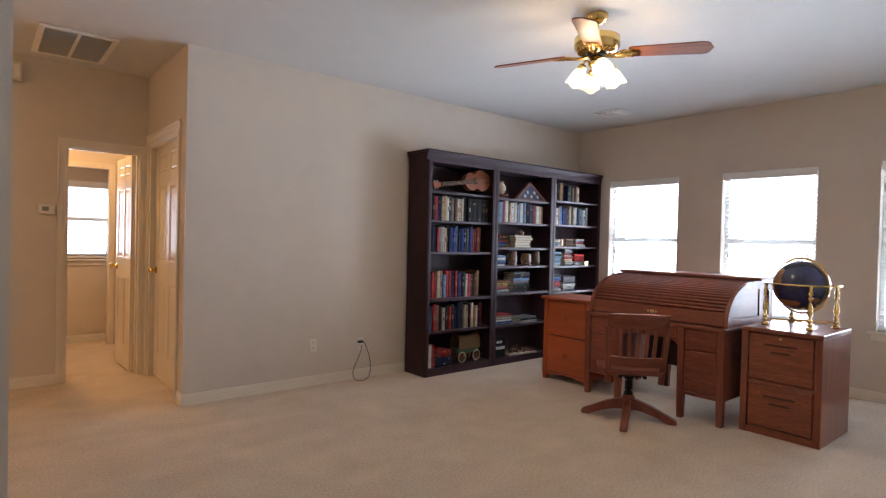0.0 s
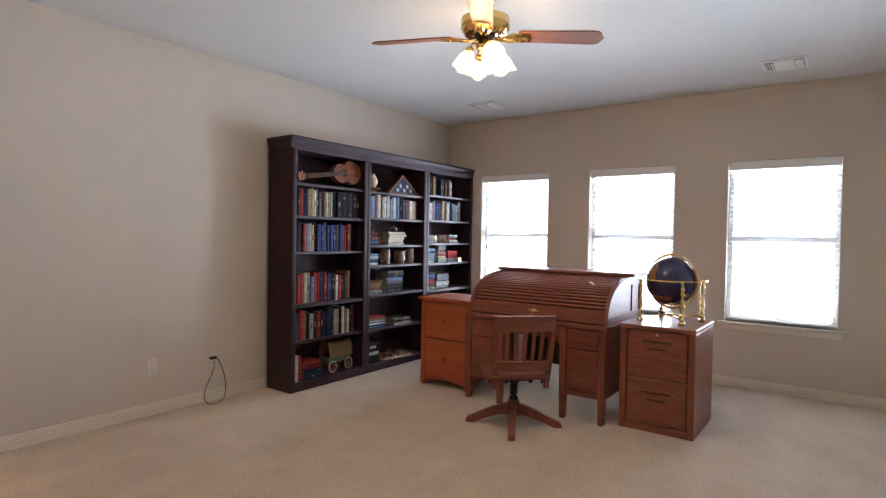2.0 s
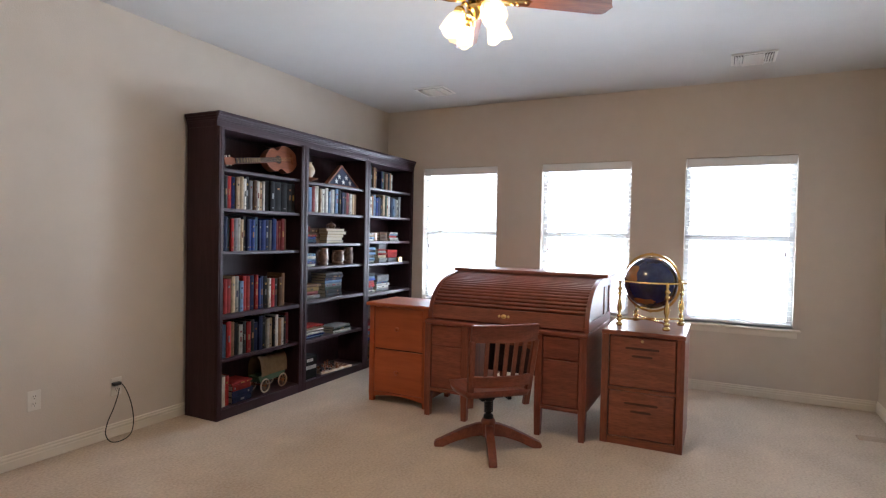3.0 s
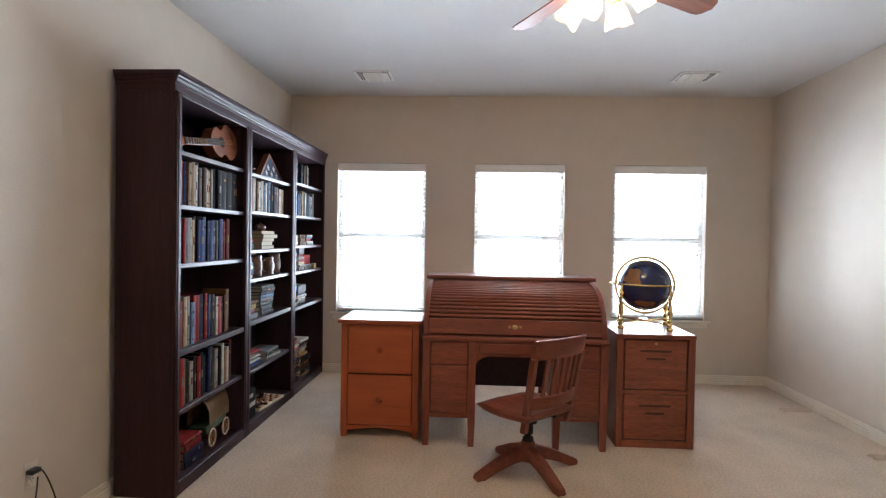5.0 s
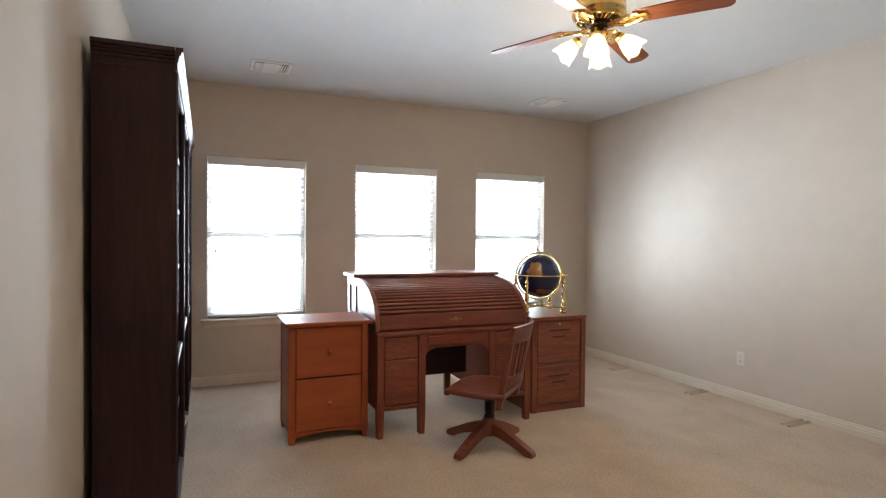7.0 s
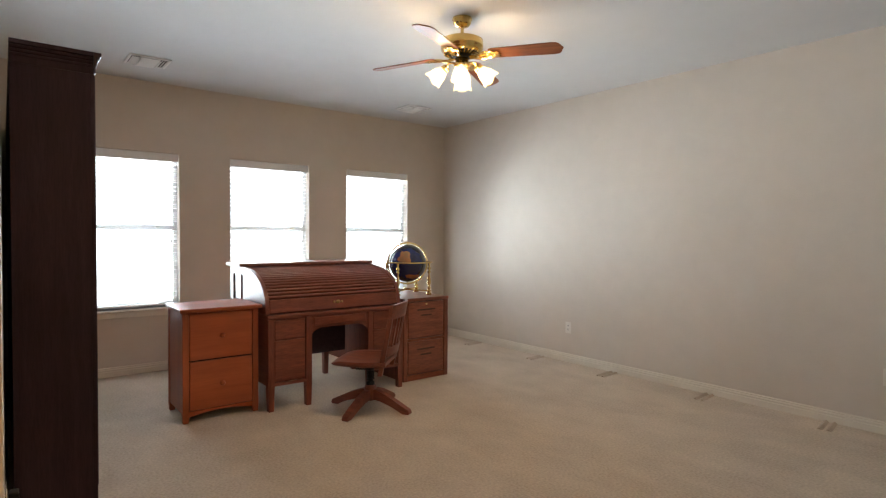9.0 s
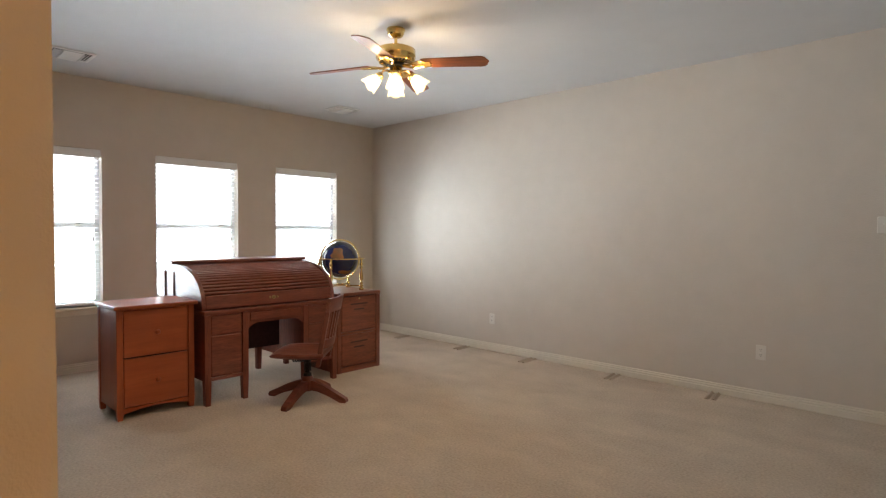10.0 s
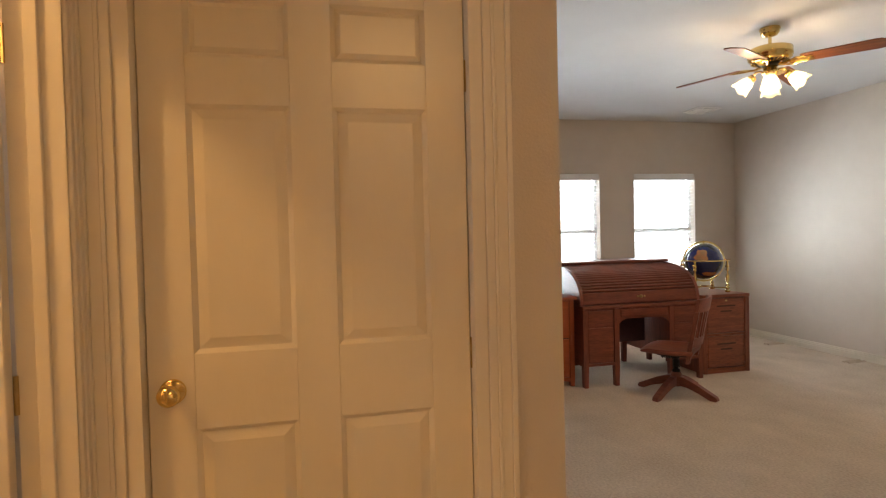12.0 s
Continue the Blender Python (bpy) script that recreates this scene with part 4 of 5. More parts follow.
        for r, h in prof + [(r - 0.003, h) for r, h in reversed(prof)]:
            f = max(0.0, (-h - 0.06) / 0.062)
            rings.append([bm.verts.new((r * (1 + 0.045 * f * math.cos(4 * q)) * math.cos(q), r * (1 + 0.045 * f * math.cos(4 * q)) * math.sin(q), h - 0.007 * f * math.cos(4 * q))) for q in (2 * math.pi * i / steps for i in range(steps))])
        for r0, r1 in zip(rings, rings[1:]):
            for i in range(steps):
                bm.faces.new((r0[i], r0[(i + 1) % steps], r1[(i + 1) % steps], r1[i]))
        part("glass_shade", turned(bm, tilt), SHADE, root, "lit frosted glass tulip shade", smooth=True)
        part("bulb", turned(lathe([(0, -0.030), (0.014, -0.034), (0.024, -0.065), (0.027, -0.085), (0.018, -0.092), (0, -0.096)], 14), tilt), BULB, root, "lit bulb", smooth=True)
    for k in range(4):
        lamp = new("fan_lamp", bpy.data.lights.new("fan_lamp", "POINT"))
        lamp.data.energy, lamp.data.color, lamp.data.shadow_soft_size = 11.0, (1.0, 0.71, 0.40), 0.02
        lamp.matrix_world = Matrix.Translation((root.matrix_world @ pose(0, 0, 0, 0, 0, 108 + 90 * k) @ pose((0.084, 0.100)[k % 2], 0, -0.318, 0, -(20, 48)[k % 2], 0) @ Vector((0, 0, -0.070))))
    for s, l in ((0.03, 0.09), (-0.03, 0.07)):
        part("pull_chain", tube([(s, 0.01, -0.335), (s, 0.012, -0.335 - l)], 0.0016, 5), BRASSD, root)
    return root


ceiling_fan()


# ---- globe ----
def globe():
    root = thing("globe", 4.96, 2.073, 0.745, "dark blue gemstone globe in a brass stand on the oak cabinet", "globe", turn=32)
    R, zc = 0.179, 0.298
    n_lon, n_lat = 64, 36
    bm = bmesh.new()
    bmesh.ops.create_uvsphere(bm, u_segments=n_lon, v_segments=n_lat, radius=R)
    turned(bm, Matrix.Translation((0, 0, zc)) @ pose(0, 0, 0, 20, 0, 0))
    ball = part("ball", bm, OCEAN, root, "dark blue stone ball", smooth=True)
    rng = random.Random(4)
    for lon, lat, size, sx, sy in ((104, 20, 0.34, 1.0, 1.1), (135, -42, 0.26, 1.5, 0.6), (250, -15, 0.30, 0.8, 1.2), (300, 25, 0.34, 1.2, 0.8), (20, 10, 0.34, 0.9, 1.2), (200, -30, 0.16, 1.2, 0.7)):
        bm = bmesh.new()
        c = bm.verts.new((0, 0, 0))
        ring = []
        k = 26
        rings = []
        for step in (0.35, 0.7, 1.0):
            row = []
            for i in range(k):
                q = 2 * math.pi * i / k
                rr = size * step * (1 + (0.32 * noise.noise(Vector((math.cos(q) * 1.7 + lon, math.sin(q) * 1.7, lat * 0.1))) * 1.6 if step == 1.0 else 0.2 * noise.noise(Vector((math.cos(q) * 1.7 + lon, math.sin(q) * 1.7, lat * 0.1)))))
                lo, la = radians(lon) + rr * sx * math.cos(q) / max(0.4, math.cos(radians(lat))), radians(lat) + rr * sy * math.sin(q)
                v = Vector((math.cos(la) * math.cos(lo), math.cos(la) * math.sin(lo), math.sin(la))) * (R + 0.0012)
                row.append(bm.verts.new(v))
            rings.append(row)
        c.co = Vector((math.cos(radians(lat)) * math.cos(radians(lon)), math.cos(radians(lat)) * math.sin(radians(lon)), math.sin(radians(lat)))) * (R + 0.0012)
        for i in range(k):
            bm.faces.new((c, rings[0][i], rings[0][(i + 1) % k]))
            for a, b in zip(rings, rings[1:]):
                bm.faces.new((a[i], a[(i + 1) % k], b[(i + 1) % k], b[i]))
        turned(bm, Matrix.Translation((0, 0, zc)))
        part("landmass", bm, LAND, ball, "inlaid brown stone landmass", smooth=True)
    circ = [((R + 0.014) * math.cos(q), 0, zc + (R + 0.014) * math.sin(q)) for q in (2 * math.pi * i / 64 for i in range(64))]
    bm = bmesh.new()
    prof = [(R + 0.008, -0.006), (R + 0.024, -0.006), (R + 0.024, 0.006), (R + 0.008, 0.006), (R + 0.008, -0.006)]
    lathe(prof, 64, bm)
    part("meridian_ring", turned(bm, Matrix.Translation((0, 0, zc)) @ pose(0, 0, 0, 90, 0, 40)), BRASS, root, "brass meridian ring", smooth=False)
    bm = lathe([(R + 0.026, -0.005), (R + 0.061, -0.005), (R + 0.064, 0.0), (R + 0.061, 0.005), (R + 0.026, 0.005), (R + 0.026, -0.005)], 64)
    part("horizon_ring", turned(bm, Matrix.Translation((0, 0, zc + 0.012))), BRASS, root, "flat brass horizon ring")
    for s in (-1, 1):
        part("axis_pin", turned(tube([(0, 0, s * R), (0, 0, s * (R + 0.03))], 0.005, 8), Matrix.Translation((0, 0, zc))), BRASS, root)
    prof = [(0, 0), (0.014, 0.002), (0.018, 0.012), (0.014, 0.024), (0.008, 0.028), (0.014, 0.036), (0.015, 0.046), (0.008, 0.054), (0.013, 0.064), (0.012, 0.076), (0.007, 0.084), (0.014, 0.12), (0.012, 0.16), (0.007, 0.205), (0.012, 0.215), (0.012, 0.228), (0.007, 0.236), (0.013, 0.248), (0.012, 0.262), (0.008, 0.272), (0.010, 0.300), (0.011, 0.312), (0, 0.318)]
    for k in range(4):
        a = math.pi / 2 * k
        part("leg", lathe([(max(0.0, (r - 0.010) * 1.9 + 0.0115) if r else 0.0, h) for r, h in prof], 14, centre=(0.222 * math.cos(a), 0.222 * math.sin(a), 0)), BRASS, root, "turned brass leg", smooth=True)
    bm = tube([(-0.22, 0, 0.044), (0.22, 0, 0.044)], 0.006, 8)
    part("stretcher", bm, BRASS, root)
    part("stretcher", tube([(0, -0.22, 0.046), (0, 0.22, 0.046)], 0.006, 8), BRASS, root)
    part("compass", lathe([(0, 0.040), (0.034, 0.040), (0.036, 0.056), (0.030, 0.060), (0, 0.058)], 24), BRASS, root, "small round brass compass")
    return root


globe()


# ---- books ----
rng = random.Random(11)
PAGES = {}


def book(x, y, z, thick, height, depth, key, lying=False, lean=0.0, pages_out=False, bars=True, turn=0.0):
    """A hardback with boards, a rounded spine and a page block. Standing: spine to the front (-y), thickness along x."""
    colour = BOOKC[key][1]
    t, h, d = thick, height, depth
    bm = bmesh.new()
    box(0, 0.0028, 0.004, d, 0, h, 0, bm)
    box(t - 0.0028, t, 0.004, d, 0, h, 0, bm)
    out = [(0, 0.004)] + [(t * i / 6, 0.004 - 0.004 * math.sin(math.pi * i / 6)) for i in range(1, 6)] + [(t, 0.004), (t, 0.0075), (0, 0.0075)]
    prism(out, 0, h, 2, bm)
    ob = part("book", bm, BOOKM[key])
    p = part("page_block", box(0.0028, t - 0.0028, 0.0075, d - 0.004, 0.004, h - 0.004), PAPER, ob)
    if bars and t > 0.014:
        pale = key in "wcsye"
        for a, b in ((0.74, 0.80), (0.42, 0.60), (0.10, 0.13)):
            if rng.random() < 0.4:
                ink = rng.choice(("k", "d", "n", "e")) if pale else rng.choice(("y", "t", "t", "e"))
                part("title_bar", box(t * 0.34, t * 0.66, -0.0012, 0.0012, h * a, h * b), BOOKM[ink], ob)
    if lying:
        m = pose(x, y, z, 0, 0, turn) @ (pose(0, d, 0, 0, 0, 180) if pages_out else Matrix.Identity(4)) @ pose(-h if pages_out else 0, 0, t, 0, 90, 0)
    else:
        m = pose(x, y, z, 0, lean, 0)
    ob.matrix_world = m
    tagged(ob, ("%s hardback book %s" % (colour, "lying flat in a stack on a shelf" if lying else "standing upright on a shelf")), "book", "books in the bookcases")
    return ob


def row(x0, x1, z, keys, h0, h1, depth=0.16):
    ts = [rng.uniform(0.75, 1.3) for _ in keys]
    k = (x1 - x0) / sum(ts)
    x = x0
    for key, t in zip(keys, ts):
        h = rng.uniform(h0, h1)
        book(x, FRONT + 0.040 + rng.uniform(0, 0.018), z + 0.0005, t * k - 0.0012, h, depth + rng.uniform(-0.02, 0.02), key)
        x += t * k


def stack(x, z, keys, length, lo=0.018, hi=0.034, depth=0.17, pages_out=False, y=None):
    zz = z + 0.0005
    for key in keys:
        t = rng.uniform(lo, hi)
        l = length * rng.uniform(0.86, 1.0)
        book(x + rng.uniform(0, 0.012), (y or FRONT + 0.038) + rng.uniform(0, 0.016), zz, t, l, depth * rng.uniform(0.9, 1.05), key, True, pages_out=pages_out, turn=rng.uniform(-3, 3))
        zz += t + 0.0006
    return zz


S1, S2, S3 = SHELVES
row(3.712, 4.15, S1[1], "wkrbccwkeowcw", 0.215, 0.245)
row(4.153, 4.495, S1[1], "kkkkkk", 0.232, 0.238)
row(3.712, 4.40, S1[2], "knkrewcknbbsnbnebdddo", 0.225, 0.262)
row(3.712, 4.385, S1[3], "krrcwsrrnrbnkwrkot", 0.225, 0.268)
row(3.712, 4.44, S1[4], "nsrtkwkrknnkwckwtwkd", 0.215, 0.262)
row(3.714, 3.822, 0.0725, "kwr", 0.200, 0.235)
zt = stack(3.832, 0.0725, "nnr", 0.20, 0.036, 0.046)
stack(3.828, zt, "r", 0.21, 0.014, 0.018)
row(4.612, 5.36, S2[1], "wsdwcwwsewsknkdwct", 0.195, 0.232)
stack(4.62, S2[2], "nsbr", 0.165, 0.014, 0.022)
stack(4.70, S2[2], "too", 0.20, 0.04, 0.048, y=4.875)
FIG = stack(4.91, S2[2], "ewywc", 0.28, 0.024, 0.034, pages_out=True)
stack(4.615, S2[3], "wbsws", 0.15, 0.018, 0.026)
stack(4.615, S2[4], "edyo", 0.21, 0.022, 0.040)
stack(4.90, S2[4], "kkgesnke", 0.26, 0.018, 0.034)
stack(4.615, S2[5], "nsbwewccr", 0.27, 0.009, 0.016)
stack(5.02, S2[5], "wge", 0.29, 0.016, 0.026)
row(5.548, 5.72, S3[0], "sckoto", 0.185, 0.222)
row(5.80, 6.02, S3[0], "ngotktw", 0.165, 0.20)
row(5.548, 6.20, S3[1], "dwtsbnkcgcwnsewe", 0.185, 0.225)
stack(5.55, S3[2], "wscw", 0.13, 0.014, 0.024)
stack(5.78, S3[2], "ooo", 0.16, 0.024, 0.034)
stack(5.97, S3[2], "wwrsw", 0.17, 0.014, 0.024)
row(5.548, 5.575, S3[3], "e", 0.19, 0.20)
stack(5.58, S3[3], "wsesks", 0.13, 0.020, 0.030)
BOXED = stack(5.76, S3[3], "ewcrwd", 0.17, 0.018, 0.026)
stack(5.55, S3[4], "werrdbsk", 0.155, 0.018, 0.028)
GREYB = stack(5.74, S3[4], "ewws", 0.24, 0.018, 0.028)
stack(5.56, 0.0725, "kokok", 0.24, 0.030, 0.045)
LOWB = stack(5.84, 0.0725, "tkook", 0.26, 0.028, 0.042)
stack(5.57, 0.262, "btsrwrd", 0.16, 0.022, 0.034)
stack(5.80, 0.262, "tywekw", 0.22, 0.018, 0.028)


# ---- shelf ornaments ----
def ukulele():
    root = thing("ukulele", 4.405, 4.835, S1[0] + 0.002, "small brown wooden ukulele lying on its side on the top shelf", "ukulele")
    def half(u):
        return 0.118 * math.sqrt(max(0.0, math.sin(math.pi * min(1, max(0, u)) ** 0.92))) * (0.80 + 0.24 * u) * (1 - 0.36 * math.exp(-((u - 0.42) / 0.12) ** 2))
    us = [0.5 - 0.5 * math.cos(math.pi * i / 28) for i in range(29)]
    L = 0.325
    outline = [(-0.185 + L * u, 0.117 + half(u)) for u in us] + [(-0.185 + L * u, 0.117 - half(u)) for u in reversed(us[1:-1])]
    lean = pose(0, 0, 0.022, -7, -8.5, 0) @ Matrix.Diagonal((1.10, 1.0, 1.08, 1.0))
    bm = prism(outline, 0.0, 0.062, 1)
    body = part("body", turned(bm, lean), UKE, root)
    part("binding", turned(prism([(0.0 + (x - 0.0) * 1.0, z) for x, z in outline], -0.0016, 0.0002, 1), lean), UKE, body)
    hole = turned(lathe([(0, 0.0006), (0.030, 0.0006), (0.030, 0)], 24), lean @ pose(-0.060, -0.0018, 0.117, 90, 0, 0))
    part("sound_hole", hole, SLOT, body, "dark round sound hole")
    part("rosette", turned(lathe([(0.031, 0.001), (0.036, 0.001), (0.036, 0)], 24), lean @ pose(-0.060, -0.0018, 0.117, 90, 0, 0)), BLADE, body)
    part("bridge", turned(box(0.070, 0.088, -0.008, -0.0016, 0.077, 0.157, 0.003), lean), BLADE, body, "dark wooden bridge")
    neck = part("neck", turned(box(-0.475, -0.150, -0.008, 0.014, 0.098, 0.136, 0.004), lean), BLADE, root)
    part("fretboard", turned(box(-0.475, -0.095, -0.013, -0.0082, 0.099, 0.135, 0.002), lean), ESPX, neck, "dark fretboard")
    for i, x in enumerate((-0.455, -0.425, -0.398, -0.373, -0.350, -0.329, -0.309, -0.290, -0.272, -0.256)):
        part("fret", turned(box(x - 0.001, x + 0.001, -0.0145, -0.0128, 0.100, 0.134), lean), BRASSD, neck)
    part("headstock", turned(prism([(-0.475, 0.100), (-0.475, 0.134), (-0.500, 0.144), (-0.560, 0.142), (-0.560, 0.092), (-0.500, 0.090)], -0.006, 0.012, 1), lean), UKE, root)
    for x in (-0.540, -0.510):
        for z in (0.084, 0.144):
            part("tuning_peg", turned(lathe([(0, 0), (0.006, 0.002), (0.006, 0.012), (0, 0.014)], 10), lean @ pose(x, 0.002, z, 0, 0, 0)), WHITE, root)
    bm = bmesh.new()
    for z in (0.106, 0.113, 0.121, 0.128):
        tube([(-0.475, -0.0165, z), (0.079, -0.0125, z)], 0.0007, 4, bm)
    part("strings", turned(bm, lean), BRASSD, root)
    return root


ukulele()


def flag_case():
    root = thing("flag_case", 5.205, 4.87, S2[0] + 0.001, "triangular wooden case with a folded starred flag", "flag case")
    lean = pose(0, 0, 0, -8, 0, 0)
    A = [(-0.262, 0.0), (0.262, 0.0), (0.0, 0.212)]
    B = [(-0.222, 0.014), (0.222, 0.014), (0.0, 0.190)]
    for i in range(3):
        j = (i + 1) % 3
        part("frame_bar", turned(prism([A[i], A[j], B[j], B[i]], -0.016, 0.03, 1), lean), UKE, root)
    part("folded_flag", turned(prism(B, -0.012, 0.026, 1), lean), NAVY, root, "folded navy flag")
    for cx, cz in ((-0.105, 0.046), (0.0, 0.046), (0.105, 0.046), (-0.055, 0.092), (0.055, 0.092)):
        star = []
        for k in range(10):
            r = 0.028 if k % 2 == 0 else 0.011
            a = math.pi / 2 + math.pi * k / 5
            star.append((cx + r * math.cos(a), cz + r * math.sin(a)))
        part("star", turned(prism(star, -0.0145, -0.0118, 1), lean), STARW, root, "white star")
    return root


flag_case()


def vessel(name, x, y, z, prof, material, label, category, handle=None, lid=None, steps=24):
    root = thing(name, x, y, z + 0.0005, label, category)
    part("body", lathe(prof, steps), material, root, smooth=True)
    if handle:
        part("handle", tube(handle, 0.007, 8), material, root, smooth=True)
    if lid:
        part("lid", lathe(lid, steps), BRASSD, root, smooth=True)
    return root


vessel("vase", 4.755, 4.90, S2[0] + 0.042, [(0, 0), (0.024, 0.001), (0.028, 0.01), (0.048, 0.045), (0.050, 0.075), (0.036, 0.108), (0.022, 0.122), (0.024, 0.132), (0.028, 0.138), (0.020, 0.134), (0, 0.12)], CLAYW, "cream pottery vase with brown marks on a wooden dish", "vase")
vessel("wooden_dish", 4.745, 4.90, S2[0], [(0, 0), (0.035, 0.0), (0.032, 0.012), (0.040, 0.020), (0.085, 0.036), (0.086, 0.041), (0, 0.0415)], UKE, "small turned wooden dish on the top shelf", "dish")
HAND = [(-0.046, 0, 0.125), (-0.070, 0, 0.122), (-0.082, 0, 0.095), (-0.080, 0, 0.055), (-0.064, 0, 0.030), (-0.047, 0, 0.030)]
STEIN = [(0, 0), (0.050, 0.0), (0.052, 0.008), (0.047, 0.014), (0.049, 0.07), (0.045, 0.120), (0.047, 0.140), (0.047, 0.148), (0.040, 0.146), (0, 0.14)]
for x, s, lab in ((4.94, 1.06, "tall stoneware beer stein with a looped handle"), (5.16, 0.90, "squat brown stoneware beer stein"), (5.325, 1.08, "painted brown stoneware beer stein")):
    v = vessel("beer_stein", x, 4.88, S2[3], [(r * (1.12 if s < 1 else 0.95), h * s) for r, h in STEIN], CLAY if s != 1.06 else CLAYB, lab, "beer stein", [(a * 1.0, b, c * s) for a, b, c in HAND], None)
    tagged(v, group="steins on the shelf")
    band = part("relief_band", lathe([(0.0485 * (1.12 if s < 1 else 0.96), 0.035 * s), (0.052 * (1.12 if s < 1 else 0.96), 0.045 * s), (0.052 * (1.12 if s < 1 else 0.95), 0.10 * s), (0.046 * (1.12 if s < 1 else 0.96), 0.112 * s)], 24), CLAYB if s != 1.06 else CLAY, v, "moulded relief band", smooth=True)
vessel("teapot", 5.08, 4.90, FIG, [(0, 0), (0.028, 0.001), (0.042, 0.018), (0.040, 0.036), (0.022, 0.048), (0.008, 0.052), (0.010, 0.060), (0, 0.064)], CLAY, "tiny brown ceramic teapot on a stack of books", "teapot", [(-0.038, 0, 0.035), (-0.058, 0, 0.032), (-0.058, 0, 0.016), (-0.040, 0, 0.012)])
vessel("small_cup", 4.68, 4.85, S2[2] + 0.10, [(0, 0), (0.026, 0), (0.028, 0.045), (0.024, 0.045), (0.022, 0.006), (0, 0.006)], BOOKM["r"], "small red cup on a stack of books", "cup")
vessel("small_mug", 5.73, 4.86, S3[2], [(0, 0), (0.034, 0), (0.037, 0.010), (0.036, 0.085), (0.032, 0.085), (0.030, 0.008), (0, 0.008)], CLAYW, "small cream mug on a shelf", "mug", [(-0.034, 0, 0.07), (-0.055, 0, 0.065), (-0.055, 0, 0.025), (-0.035, 0, 0.02)])


def covered_wagon():
    root = thing("model_wagon", 4.285, 4.90, 0.0725, "wooden model covered wagon with a tan canvas top", "model wagon", turn=4)
    part("wagon_bed", prism([(-0.165, 0.135), (-0.145, 0.085), (0.140, 0.085), (0.170, 0.135)], -0.05, 0.05, 1, bevel=0.002), GREENP, root, "green painted bed")
    bm = bmesh.new()
    rings = []
    for i in range(17):
        x = -0.150 + 0.310 * i / 16
        flare = 0.012 * abs(2 * i / 16 - 1) ** 2
        sag = 0.005 * math.cos(2 * math.pi * i / 4)
        rings.append([bm.verts.new((x + 0.16 * flare * (1 if i > 8 else -1) * math.sin(a), -(0.055 + flare) * math.cos(a), 0.130 + (0.142 + 1.6 * flare + sag) * math.sin(a) ** 0.6)) for a in (math.pi * k / 14 for k in range(15))])
    for a, b in zip(rings, rings[1:]):
        for k in range(14):
            bm.faces.new((a[k], a[k + 1], b[k + 1], b[k]))
    bmesh.ops.solidify(bm, geom=bm.faces[:], thickness=0.002)
    part("canvas_cover", bm, CANVAS, root, "tan canvas cover", smooth=True)
    for x in (-0.105, 0.105):
        part("axle", tube([(x, -0.065, 0.056), (x, 0.065, 0.056)], 0.005, 8), UKE, root)
        for y in (-0.066, 0.066):
            bm = bmesh.new()
            tube([(x + 0.050 * math.cos(q), y, 0.056 + 0.050 * math.sin(q)) for q in (2 * math.pi * i / 28 for i in range(28))], 0.0055, 6, bm, closed=True)
            wheel = part("wheel", bm, CLAYW, root, "wooden spoked wheel")
            part("hub", tube([(x, y - 0.008, 0.056), (x, y + 0.008, 0.056)], 0.009, 10), BLADE, wheel)
            for k in range(8):
                q = math.pi / 4 * k
                part("spoke", tube([(x, y, 0.056), (x + 0.047 * math.cos(q), y, 0.056 + 0.047 * math.sin(q))], 0.0028, 5), CANVAS, wheel)
    return root


covered_wagon()


def chess_set():
    root = thing("chess_set", 5.06, 4.885, 0.0735, "small wooden chess board with scattered pieces on the bottom shelf", "chess set", turn=-6)
    part("board", box(-0.20, 0.20, -0.105, 0.105, 0.0, 0.020, 0.003), CLAYW, root)
    for i in range(8):
        for j in range(4):
            k = 2 * j + (i % 2)
            part("square", box(-0.184 + 0.046 * i, -0.140 + 0.046 * i, -0.094 + 0.0235 * k, -0.072 + 0.0235 * k, 0.0198, 0.0212), BLADE, root)
    r = random.Random(3)
    prof = [(0, 0), (0.012, 0), (0.012, 0.006), (0.006, 0.012), (0.005, 0.026), (0.009, 0.030), (0.008, 0.040), (0, 0.044)]
    for k in range(22):
        x, y = r.uniform(-0.18, 0.06), r.uniform(-0.085, 0.085)
        lying = r.random() < 0.5
        bm = lathe([(a, b * r.uniform(0.9, 1.3)) for a, b in prof], 10)
        turned(bm, pose(x, y, 0.0212 + (0.011 if lying else 0), 90 if lying else 0, 0, 0) if not lying else pose(x, y, 0.0332, 0, 0, r.uniform(0, 360)) @ pose(0, 0, 0, 90, 0, 0))
        part("chess_piece", bm, BLACK if k % 2 else UKE, root, smooth=True)
    return root


chess_set()


def carton(name, x, y, z, w, d, h, material, label, category, lid=0.3, turn=0.0):
    root = thing(name, x, y, z + 0.0006, label, category, turn=turn)
    part("box_body", box(0, w, 0, d, 0, h * (1 - lid) - 0.001, 0.002), material, root)
    part("box_lid", box(-0.001, w + 0.001, -0.001, d + 0.001, h * (1 - lid), h, 0.003), material, root)
    return root


